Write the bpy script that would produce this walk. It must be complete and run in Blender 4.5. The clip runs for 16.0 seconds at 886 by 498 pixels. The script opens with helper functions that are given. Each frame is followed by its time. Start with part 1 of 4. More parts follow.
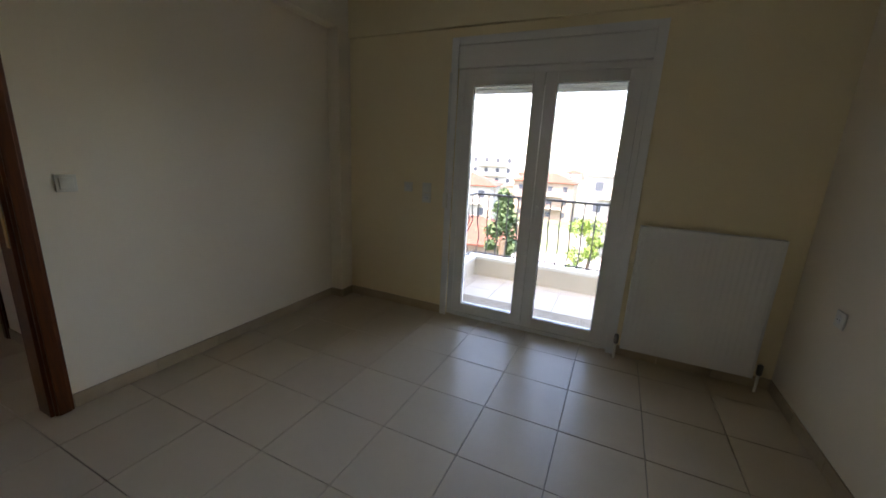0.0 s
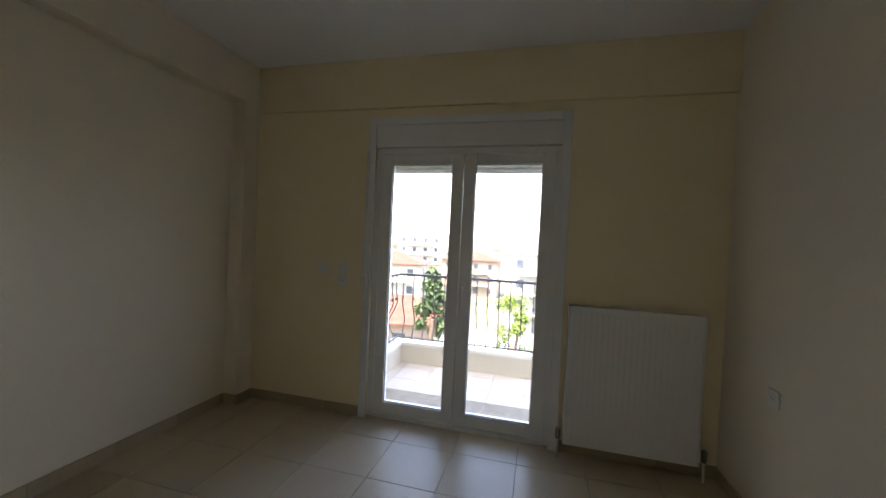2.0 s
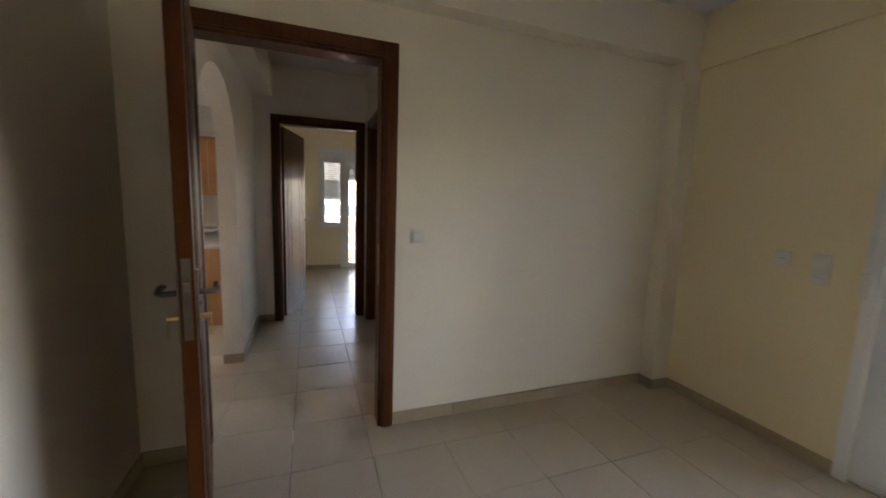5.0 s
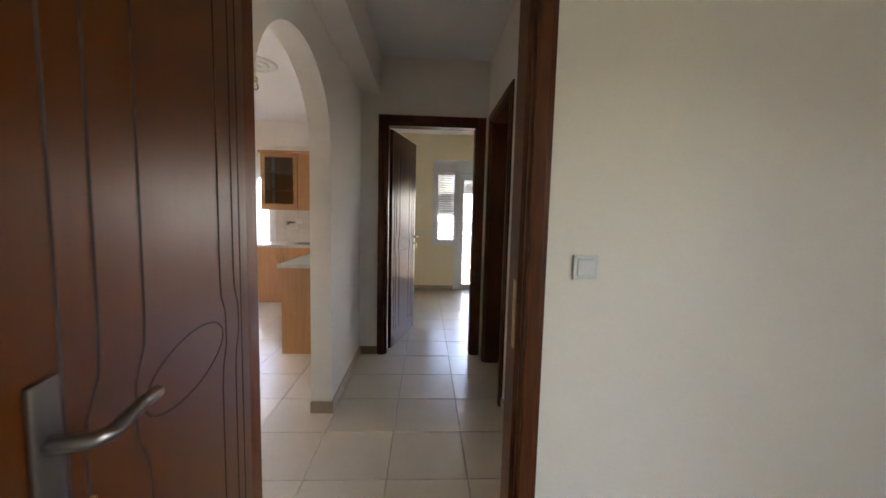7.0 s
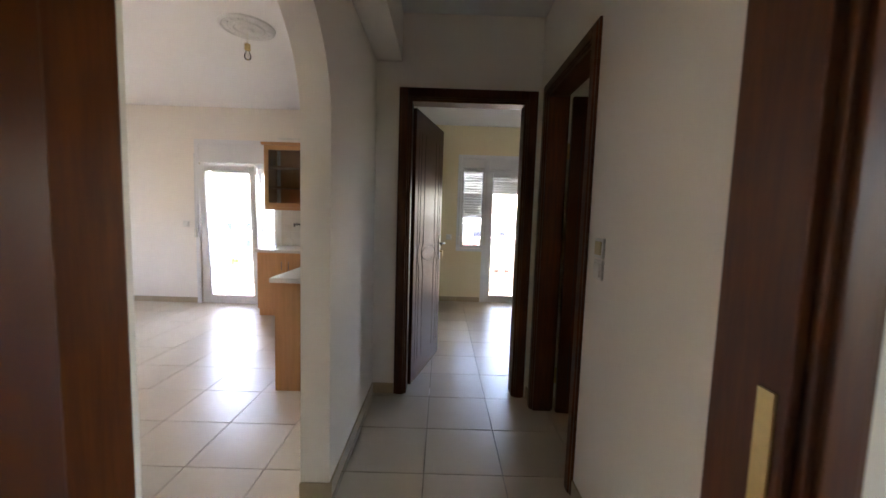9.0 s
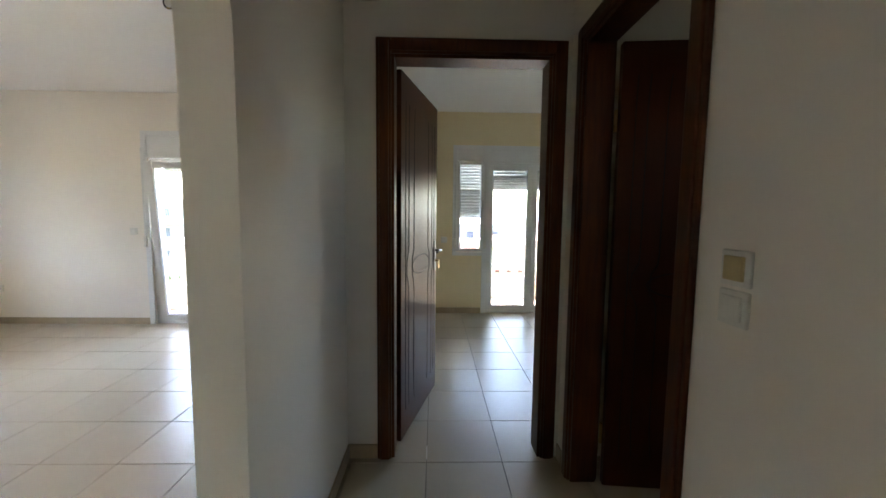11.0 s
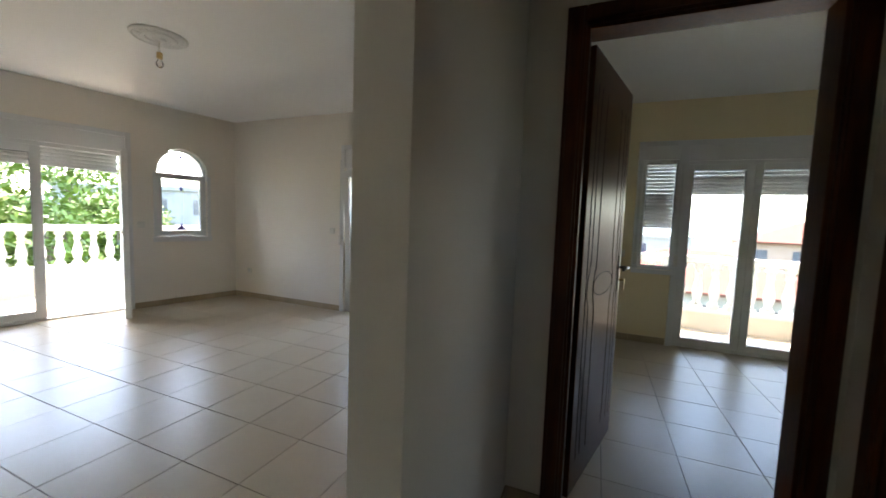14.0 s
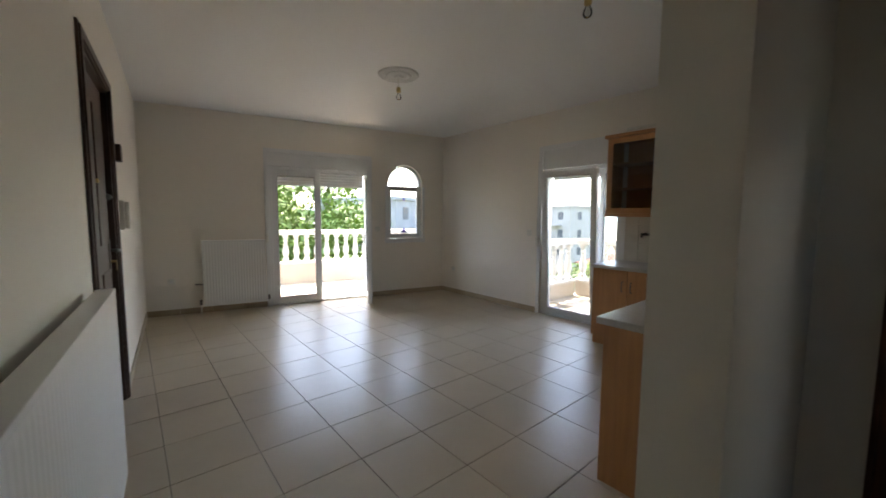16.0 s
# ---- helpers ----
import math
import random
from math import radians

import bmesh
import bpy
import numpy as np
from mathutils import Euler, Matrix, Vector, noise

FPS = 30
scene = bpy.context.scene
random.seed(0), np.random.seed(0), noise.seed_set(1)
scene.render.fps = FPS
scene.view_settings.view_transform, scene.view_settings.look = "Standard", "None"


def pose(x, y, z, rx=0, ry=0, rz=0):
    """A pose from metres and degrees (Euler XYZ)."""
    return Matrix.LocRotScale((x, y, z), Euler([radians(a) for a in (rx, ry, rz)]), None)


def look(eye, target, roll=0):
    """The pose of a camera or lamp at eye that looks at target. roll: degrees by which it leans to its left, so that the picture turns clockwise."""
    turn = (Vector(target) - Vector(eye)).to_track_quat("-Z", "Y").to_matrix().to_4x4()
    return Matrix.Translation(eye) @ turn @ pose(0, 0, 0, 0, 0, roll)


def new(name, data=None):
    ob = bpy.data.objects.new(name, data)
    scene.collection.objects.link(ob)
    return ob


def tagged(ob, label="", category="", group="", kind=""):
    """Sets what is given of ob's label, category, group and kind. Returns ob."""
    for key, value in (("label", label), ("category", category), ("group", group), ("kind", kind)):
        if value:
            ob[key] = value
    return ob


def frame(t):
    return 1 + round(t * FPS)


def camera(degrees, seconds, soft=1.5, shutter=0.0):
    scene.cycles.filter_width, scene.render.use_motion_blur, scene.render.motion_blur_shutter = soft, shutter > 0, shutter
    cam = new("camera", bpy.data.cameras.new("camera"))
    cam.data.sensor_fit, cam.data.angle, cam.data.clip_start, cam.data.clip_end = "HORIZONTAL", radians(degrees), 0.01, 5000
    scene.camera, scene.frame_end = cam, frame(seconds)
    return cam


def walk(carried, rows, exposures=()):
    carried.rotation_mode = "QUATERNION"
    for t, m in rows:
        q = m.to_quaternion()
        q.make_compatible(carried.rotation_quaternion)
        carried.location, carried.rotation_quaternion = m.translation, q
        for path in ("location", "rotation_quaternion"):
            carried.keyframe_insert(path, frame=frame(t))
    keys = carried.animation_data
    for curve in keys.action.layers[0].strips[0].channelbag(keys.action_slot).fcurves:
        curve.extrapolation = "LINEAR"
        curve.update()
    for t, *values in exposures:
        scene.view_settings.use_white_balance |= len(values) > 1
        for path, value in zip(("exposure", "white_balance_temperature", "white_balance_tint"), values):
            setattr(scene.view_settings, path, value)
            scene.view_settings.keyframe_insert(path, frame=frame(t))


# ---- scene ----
cam = camera(99.9, 16.0, soft=1.6, shutter=0.3)
PATH = [
    (0, (2.394, -0.704, 1.353), (1.589, 1.065, 0.881), 2.9),
    (0.5, (2.371, -0.709, 1.353), (1.565, 1.096, 1.05), 3.9),
    (1, (2.387, -0.697, 1.369), (1.787, 1.197, 1.139), 3.0),
    (1.5, (2.375, -0.544, 1.342), (1.909, 1.398, 1.248), 4.5),
    (2, (2.352, -0.428, 1.349), (1.86, 1.51, 1.311), 2.7),
    (2.5, (2.318, -0.432, 1.35), (1.748, 1.485, 1.345), 3.6),
    (3, (2.37, -0.612, 1.367), (1.693, 1.27, 1.341), 3.8),
    (3.5, (2.361, -0.648, 1.391), (1.431, 1.121, 1.317), 3.5),
    (4, (2.298, -0.518, 1.377), (0.915, 0.915, 1.195), 2.6),
    (4.5, (2.19, -0.431, 1.359), (0.509, 0.627, 1.126), 2.0),
    (5, (2.081, -0.427, 1.356), (0.215, 0.248, 1.102), 2.0),
    (5.2, (2.0, -0.432, 1.353), (0.088, 0.107, 1.12), 1.6),
    (7.5, (1.011, -0.346, 1.304), (-0.979, -0.256, 1.123), 1.4),
    (8, (0.86, -0.44, 1.335), (-1.127, -0.31, 1.165), 1.0),
    (8.5, (0.65, -0.464, 1.321), (-1.343, -0.461, 1.151), 1.9),
    (10.8, (-0.243, -0.513, 1.276), (-2.234, -0.448, 1.098), 1.0),
    (11, (-0.296, -0.496, 1.303), (-2.288, -0.447, 1.132), 0.6),
    (11.5, (-0.466, -0.477, 1.31), (-2.457, -0.449, 1.125), 1.2),
    (12, (-0.6, -0.508, 1.279), (-2.595, -0.386, 1.195), 1.1),
    (12.5, (-0.633, -0.509, 1.284), (-2.629, -0.583, 1.189), 2.1),
    (13, (-0.609, -0.525, 1.291), (-2.566, -0.895, 1.109), 3.0),
    (13.5, (-0.58, -0.568, 1.298), (-2.498, -1.113, 1.155), 1.8),
    (14, (-0.562, -0.625, 1.303), (-2.406, -1.384, 1.148), 2.1),
    (14.5, (-0.542, -0.671, 1.305), (-2.295, -1.622, 1.162), 2.0),
    (15, (-0.521, -0.72, 1.31), (-2.123, -1.91, 1.176), 2.1),
    (15.5, (-0.484, -0.77, 1.315), (-1.939, -2.133, 1.157), 1.7),
    (16, (-0.459, -0.806, 1.312), (-1.745, -2.328, 1.138), 0.5),
]
EXPOSURES = [(0.0, 3.95, 7250, 20), (3.5, 4.05, 7250, 20), (4.6, 3.75, 7050, 19), (5.0, 4.95, 7500, 23), (7.5, 5.6, 7000, 23), (8.5, 5.45, 7050, 23), (11.0, 5.2, 6750, 11), (12.5, 5.97, 6750, 11), (13.0, 5.5, 6800, 11), (14.0, 4.22, 6850, 10), (15.0, 3.66, 6900, 11), (16.0, 3.7, 6950, 12)]
walk(cam, [(t, look(e, g, r)) for t, e, g, r in PATH], EXPOSURES)

# ---- world and sun ----
world = bpy.data.worlds.new("world")
scene.world = world
world.use_nodes = True
sky = world.node_tree.nodes.new("ShaderNodeTexSky")
sky.sky_type = "NISHITA"
sky.sun_disc = False
SUN_ELEVATION, SUN_AZIMUTH = radians(64), radians(196)   # azimuth clockwise from +y
sky.sun_elevation, sky.sun_rotation = SUN_ELEVATION, SUN_AZIMUTH
sky.dust_density = 1.5
background = world.node_tree.nodes["Background"]
background.inputs["Strength"].default_value = 0.15
world.node_tree.links.new(sky.outputs["Color"], background.inputs["Color"])
sun_data = bpy.data.lights.new("sun", "SUN")
sun_data.energy, sun_data.angle, sun_data.color = 2.0, radians(0.6), (1.0, 0.95, 0.87)
sun = new("sun", sun_data)
sun_way = Vector((math.sin(SUN_AZIMUTH) * math.cos(SUN_ELEVATION), math.cos(SUN_AZIMUTH) * math.cos(SUN_ELEVATION), math.sin(SUN_ELEVATION)))
sun.matrix_world = look(sun_way * 60, (0, 0, 0))


# ---- materials ----
def material(name, color, rough=0.6, metal=0.0, second=None, scale=6.0, bump=0.0, bump_scale=60.0, stretch=(1, 1, 1), vary=0.0, spec=0.5, coat=0.0, rough_vary=0.0):
    """Two scales of noise over a base colour, with fine relief."""
    m = bpy.data.materials.new(name)
    m.use_nodes = True
    nt = m.node_tree
    p = nt.nodes["Principled BSDF"]
    p.inputs["Roughness"].default_value, p.inputs["Metallic"].default_value = rough, metal
    p.inputs["Specular IOR Level"].default_value, p.inputs["Coat Weight"].default_value = spec, coat
    tc = nt.nodes.new("ShaderNodeTexCoord")
    mp = nt.nodes.new("ShaderNodeMapping")
    mp.inputs["Scale"].default_value = stretch
    nt.links.new(tc.outputs["Object"], mp.inputs["Vector"])
    if vary:
        own = nt.nodes.new("ShaderNodeObjectInfo")
        away = nt.nodes.new("ShaderNodeMath")
        away.operation = "MULTIPLY"
        away.inputs[1].default_value = 37.0
        nt.links.new(own.outputs["Random"], away.inputs[0])
        nt.links.new(away.outputs[0], mp.inputs["Location"])
    second = second or tuple(c * 0.86 for c in color)
    big, fine = nt.nodes.new("ShaderNodeTexNoise"), nt.nodes.new("ShaderNodeTexNoise")
    big.inputs["Scale"].default_value, big.inputs["Detail"].default_value = scale, 5
    fine.inputs["Scale"].default_value, fine.inputs["Detail"].default_value = bump_scale, 3
    for n in (big, fine):
        nt.links.new(mp.outputs["Vector"], n.inputs["Vector"])
    add = nt.nodes.new("ShaderNodeMath")
    add.operation = "MULTIPLY_ADD"
    add.inputs[1].default_value = 0.3
    nt.links.new(fine.outputs["Fac"], add.inputs[0])
    nt.links.new(big.outputs["Fac"], add.inputs[2])
    mixed = nt.nodes.new("ShaderNodeMix")
    mixed.data_type = "RGBA"
    mixed.inputs[6].default_value, mixed.inputs[7].default_value = (*second, 1), (*color, 1)
    spread = nt.nodes.new("ShaderNodeMapRange")
    spread.interpolation_type = "SMOOTHSTEP"
    spread.inputs["From Min"].default_value, spread.inputs["From Max"].default_value = 0.4, 0.9
    nt.links.new(add.outputs[0], spread.inputs["Value"])
    nt.links.new(spread.outputs["Result"], mixed.inputs[0])
    out = mixed.outputs[2]
    if vary:
        info = nt.nodes.new("ShaderNodeObjectInfo")
        rng = nt.nodes.new("ShaderNodeMapRange")
        rng.inputs["To Min"].default_value, rng.inputs["To Max"].default_value = 1 - vary, 1 + vary
        nt.links.new(info.outputs["Random"], rng.inputs["Value"])
        hsv = nt.nodes.new("ShaderNodeHueSaturation")
        nt.links.new(rng.outputs["Result"], hsv.inputs["Value"])
        nt.links.new(out, hsv.inputs["Color"])
        out = hsv.outputs["Color"]
    nt.links.new(out, p.inputs["Base Color"])
    if rough_vary:
        rr = nt.nodes.new("ShaderNodeMapRange")
        rr.inputs["From Min"].default_value, rr.inputs["From Max"].default_value = 0.35, 0.65
        rr.inputs["To Min"].default_value, rr.inputs["To Max"].default_value = rough - rough_vary, rough + rough_vary
        nt.links.new(big.outputs["Fac"], rr.inputs["Value"])
        nt.links.new(rr.outputs["Result"], p.inputs["Roughness"])
    if bump:
        b = nt.nodes.new("ShaderNodeBump")
        b.inputs["Strength"].default_value, b.inputs["Distance"].default_value = bump, 0.004
        nt.links.new(fine.outputs["Fac"], b.inputs["Height"])
        nt.links.new(b.outputs["Normal"], p.inputs["Normal"])
    return m


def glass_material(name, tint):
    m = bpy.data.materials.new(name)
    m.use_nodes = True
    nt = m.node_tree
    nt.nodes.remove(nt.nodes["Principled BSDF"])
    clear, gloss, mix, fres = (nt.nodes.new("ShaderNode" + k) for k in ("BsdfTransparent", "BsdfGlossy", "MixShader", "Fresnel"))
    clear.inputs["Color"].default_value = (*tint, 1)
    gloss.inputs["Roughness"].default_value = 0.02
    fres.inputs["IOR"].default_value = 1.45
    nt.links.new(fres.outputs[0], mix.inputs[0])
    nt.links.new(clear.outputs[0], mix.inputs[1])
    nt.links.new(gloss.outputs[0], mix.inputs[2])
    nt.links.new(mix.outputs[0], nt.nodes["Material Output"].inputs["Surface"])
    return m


CREAM = material("cream_paint", (0.86, 0.75, 0.51), 0.62, second=(0.85, 0.735, 0.49), scale=1.6, bump=0.12, bump_scale=140)
PALE = material("pale_cream_paint", (0.86, 0.775, 0.635), 0.62, second=(0.85, 0.765, 0.62), scale=1.6, bump=0.12, bump_scale=140)
OFFWHITE = material("off_white_paint", (0.87, 0.815, 0.725), 0.62, second=(0.86, 0.80, 0.71), scale=1.6, bump=0.12, bump_scale=140)
CEIL = material("ceiling_paint", (0.88, 0.87, 0.85), 0.75, second=(0.865, 0.855, 0.835), scale=1.2, bump=0.1, bump_scale=120)
TILE = material("floor_tile", (0.56, 0.47, 0.345), 0.30, second=(0.54, 0.45, 0.328), scale=5, bump=0.075, bump_scale=15, vary=0.03, spec=0.29)
GROUT = material("grout", (0.30, 0.25, 0.19), 0.9, second=(0.2, 0.165, 0.12), scale=12)
SKIRT = material("skirting_tile", (0.46, 0.36, 0.235), 0.35, second=(0.40, 0.31, 0.2), scale=5)
WOOD = material("stained_wood", (0.125, 0.033, 0.005), 0.38, second=(0.07, 0.018, 0.004), scale=7, bump=0.12, bump_scale=40, stretch=(9, 9, 0.7), spec=0.3)
WOODLEAF = material("stained_door_skin", (0.076, 0.0185, 0.0013), 0.36, second=(0.066, 0.0155, 0.0011), scale=6, bump=0.05, bump_scale=40, stretch=(9, 9, 0.6), spec=0.22)
ENTRY = material("dark_entry_door", (0.07, 0.035, 0.02), 0.4, second=(0.045, 0.02, 0.012), scale=6, bump=0.08, stretch=(9, 9, 0.7))
GROOVE = material("dark_groove", (0.02, 0.009, 0.005), 0.7)
PVC = material("white_upvc", (0.80, 0.80, 0.79), 0.32, second=(0.77, 0.77, 0.755), scale=3)
SHUTTER = material("shutter_slat", (0.80, 0.80, 0.78), 0.45, second=(0.63, 0.63, 0.61), scale=4)
GASKET = material("black_gasket", (0.02, 0.02, 0.02), 0.7)
RADIATOR = material("radiator_enamel", (0.80, 0.79, 0.76), 0.35, second=(0.77, 0.76, 0.73), scale=3)
METAL = material("satin_metal", (0.24, 0.22, 0.20), 0.32, 1.0, scale=20)
STEEL = material("dull_steel", (0.17, 0.155, 0.13), 0.42, 1.0, scale=20)
BRASS = material("brass", (0.70, 0.52, 0.24), 0.3, 1.0, scale=20)
PLASTIC = material("ivory_plastic", (0.80, 0.78, 0.70), 0.35, scale=8)
DARKP = material("dark_plastic", (0.03, 0.03, 0.03), 0.5)
IRON = material("painted_iron", (0.03, 0.03, 0.035), 0.5, scale=30, bump=0.2)
PLASTER = material("gypsum", (0.78, 0.77, 0.74), 0.7, bump=0.2, bump_scale=50)
RENDERED = material("white_masonry", (0.66, 0.65, 0.61), 0.7, second=(0.58, 0.56, 0.52), scale=2.5, bump=0.3, bump_scale=50)
MARBLE = material("balcony_tile", (0.54, 0.475, 0.395), 0.45, second=(0.48, 0.42, 0.34), scale=4)
OAK = material("beech_laminate", (0.58, 0.29, 0.12), 0.4, second=(0.50, 0.24, 0.095), scale=5, stretch=(8, 8, 0.6), bump=0.05)
STONE = material("worktop_laminate", (0.64, 0.61, 0.56), 0.35, second=(0.54, 0.51, 0.46), scale=90)
SPLASH = material("wall_tile", (0.74, 0.70, 0.62), 0.22, second=(0.68, 0.63, 0.54), scale=5, vary=0.04)
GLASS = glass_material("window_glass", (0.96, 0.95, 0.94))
SMOKED = glass_material("smoked_glass", (0.82, 0.80, 0.77))
PURPLE = material("stained_glass_purple", (0.08, 0.04, 0.35), 0.2)
ROOF = material("clay_roof", (0.13, 0.045, 0.027), 0.9, second=(0.09, 0.032, 0.02), scale=1.5, bump=0.5, bump_scale=6)
HOUSEWHITE = material("house_render", (0.32, 0.31, 0.29), 0.85, second=(0.26, 0.25, 0.23), scale=0.5)
HOUSEPINK = material("house_render_peach", (0.28, 0.21, 0.16), 0.85, second=(0.24, 0.18, 0.135), scale=0.5)
HOUSEGREY = material("house_render_blue", (0.28, 0.285, 0.29), 0.8, second=(0.21, 0.215, 0.225), scale=0.5)
DARKWIN = material("dark_window", (0.06, 0.07, 0.09), 0.15)
GRASS = material("meadow", (0.07, 0.13, 0.03), 0.9, second=(0.17, 0.15, 0.12), scale=0.08, bump_scale=1.2)
LEAF = material("foliage", (0.15, 0.22, 0.03), 0.6, second=(0.08, 0.14, 0.018), scale=1.2)
LEAFDARK = material("dark_foliage", (0.06, 0.10, 0.035), 0.7, second=(0.03, 0.06, 0.02), scale=1.0)
BARK = material("bark", (0.14, 0.10, 0.07), 0.9, scale=5, bump=0.5)
ORANGE = material("orange_plastic", (0.75, 0.13, 0.04), 0.5)
CARWHITE = material("car_paint", (0.6, 0.63, 0.66), 0.25)
HILL = material("far_hills", (0.20, 0.26, 0.28), 0.95, scale=0.01)


# ---- mesh helpers ----
def box(bm, x0, y0, z0, x1, y1, z1, m=None):
    vs = [bm.verts.new((x, y, z)) for x in (x0, x1) for y in (y0, y1) for z in (z0, z1)]
    for f in ((0, 1, 3, 2), (4, 6, 7, 5), (0, 4, 5, 1), (2, 3, 7, 6), (0, 2, 6, 4), (1, 5, 7, 3)):
        bm.faces.new([vs[i] for i in f])
    if m is not None:
        bmesh.ops.transform(bm, matrix=m, verts=vs)
    return vs


def lathe(bm, profile, seg=16, m=None):
    """Turns a profile of (radius, z) round the z axis."""
    rings = []
    for r, z in profile:
        rings.append([bm.verts.new((r * math.cos(2 * math.pi * i / seg), r * math.sin(2 * math.pi * i / seg), z)) for i in range(seg)])
    for a, b in zip(rings, rings[1:]):
        for i in range(seg):
            bm.faces.new((a[i], a[(i + 1) % seg], b[(i + 1) % seg], b[i]))
    bm.faces.new(rings[0][::-1])
    bm.faces.new(rings[-1])
    if m is not None:
        bmesh.ops.transform(bm, matrix=m, verts=[v for r in rings for v in r])


def tube(bm, pts, r, seg=6):
    """A round bar along points."""
    pts = [Vector(p) for p in pts]
    rings = []
    for i, p in enumerate(pts):
        d = (pts[min(i + 1, len(pts) - 1)] - pts[max(i - 1, 0)]).normalized()
        side = d.cross(Vector((0.31, 0.17, 0.93) if abs(d.z) < 0.9 else (1, 0, 0))).normalized()
        up = d.cross(side)
        rings.append([bm.verts.new(p + r * (math.cos(a) * side + math.sin(a) * up)) for a in [2 * math.pi * k / seg for k in range(seg)]])
    for a, b in zip(rings, rings[1:]):
        for i in range(seg):
            bm.faces.new((a[i], a[(i + 1) % seg], b[(i + 1) % seg], b[i]))
    bm.faces.new(rings[0][::-1])
    bm.faces.new(rings[-1])


def mesh_of(name, bm, mat, bevel=0.0, smooth=False):
    if bevel:
        bmesh.ops.bevel(bm, geom=bm.edges[:], offset=bevel, segments=2, affect="EDGES", profile=0.6)
    bmesh.ops.recalc_face_normals(bm, faces=bm.faces[:])
    me = bpy.data.meshes.new(name)
    bm.to_mesh(me)
    bm.free()
    me.materials.append(mat)
    if smooth:
        for f in me.polygons:
            f.use_smooth = True
    return me


def part(name, bm, mat, parent=None, label="", m=None, bevel=0.0, smooth=False):
    ob = new(name, mesh_of(name, bm, mat, bevel, smooth))
    ob.parent = parent
    if m is not None:
        ob.matrix_basis = m
    if label:
        ob["label"] = label
    return ob


def box_part(name, dims, mat, parent=None, label="", m=None, bevel=0.0):
    bm = bmesh.new()
    box(bm, *dims)
    return part(name, bm, mat, parent, label, m, bevel)


def empty(name, m, label, category, kind="", group=""):
    ob = new(name)
    ob.empty_display_size = 0.1
    ob.matrix_basis = m
    return tagged(ob, label, category, group, kind)


def framed(origin, toward):
    """A wall's frame: x along the wall, y out of the room, z up."""
    d = Vector(toward) - Vector(origin)
    return pose(origin[0], origin[1], 0, 0, 0, math.degrees(math.atan2(d.y, d.x)))


H = 2.67
BASE = -0.25


def wall(name, m, length, thick, holes, mat, label, top=H + 0.12):
    """A wall with rectangular or arched holes (x0, x1, z0, z1, rise). rise: height of the half ellipse at the top."""
    bm = bmesh.new()
    cuts = sorted({0.0, length, *[h[0] for h in holes], *[h[1] for h in holes]})
    for a, b in zip(cuts, cuts[1:]):
        here = [h for h in holes if h[0] <= a + 1e-6 and h[1] >= b - 1e-6]
        if not here:
            box(bm, a, 0, BASE, b, thick, top)
            continue
        x0, x1, z0, z1, rise = here[0]
        if z0 > 0.05:
            box(bm, a, 0, BASE, b, thick, z0)
        else:
            box(bm, a, 0, BASE, b, thick, -0.012)
        if not rise:
            box(bm, a, 0, z1, b, thick, top)
        else:
            mid, half, n = (x0 + x1) / 2, (x1 - x0) / 2, 28
            arc = [(mid - half * math.cos(math.pi * i / n), z1 - rise + rise * math.sin(math.pi * i / n)) for i in range(n + 1)]
            for (xa, za), (xb, zb) in zip(arc, arc[1:]):
                vs = [bm.verts.new(p) for p in ((xa, 0, za), (xb, 0, zb), (xb, 0, top), (xa, 0, top), (xa, thick, za), (xb, thick, zb), (xb, thick, top), (xa, thick, top))]
                for f in ((0, 1, 2, 3), (7, 6, 5, 4), (0, 4, 5, 1), (3, 2, 6, 7)):
                    bm.faces.new([vs[i] for i in f])
    if any(h[4] for h in holes):
        bmesh.ops.remove_doubles(bm, verts=bm.verts[:], dist=0.0005)
    ob = part(name, bm, mat, None, label, m)
    return tagged(ob, label, "wall", kind="structure")


def skirting(m, spans, parent_label="beige ceramic skirting tiles along the wall foot"):
    """Skirting in pieces of 0.4 m, with narrow joints."""
    for a, b in spans:
        root = empty("baseboard", m @ Matrix.Translation((a, 0, 0)), parent_label, "baseboard", "structure")
        n = max(1, math.ceil((b - a) / 0.405))
        w = (b - a) / n
        bm = bmesh.new()
        box(bm, 0.001, -0.010, 0.001, w - 0.001, -0.0005, 0.078)
        me = mesh_of("skirting_tile", bm, SKIRT, 0.002)
        for i in range(n):
            o = new("skirting_tile", me)
            o.parent = root
            o.matrix_basis = Matrix.Translation((i * w, 0, 0))


# ---- walls ----
M_B1N = framed((0, 2.145), (3.46, 2.145))
M_B1E = framed((3.46, 2.395), (3.46, -1.4))
M_B1S = framed((3.46, -1.22), (0, -1.22))
M_B1W = framed((0, -1.42), (0, 2.395))
M_HN = framed((-2.22, 0.19), (-0.12, 0.19))
M_HW = framed((-2.22, -0.95), (-2.22, 2.6))
M_HS = framed((-0.12, -0.95), (-5.28, -0.95))
P_WEST, P_EAST = (-4.71, -5.85), (-0.58, -6.75)
LS = math.hypot(P_EAST[0] - P_WEST[0], P_EAST[1] - P_WEST[1])
M_LS = framed(P_EAST, P_WEST)
M_LW = framed((-4.71, -6.1), (-4.71, -1.08))
A_EAST = (-0.147, -0.95)
M_LE = framed(A_EAST, P_EAST)
LE = math.hypot(P_EAST[0] - A_EAST[0], P_EAST[1] - A_EAST[1])
M_B2W = framed((-5.28, -1.08), (-5.28, 2.6))
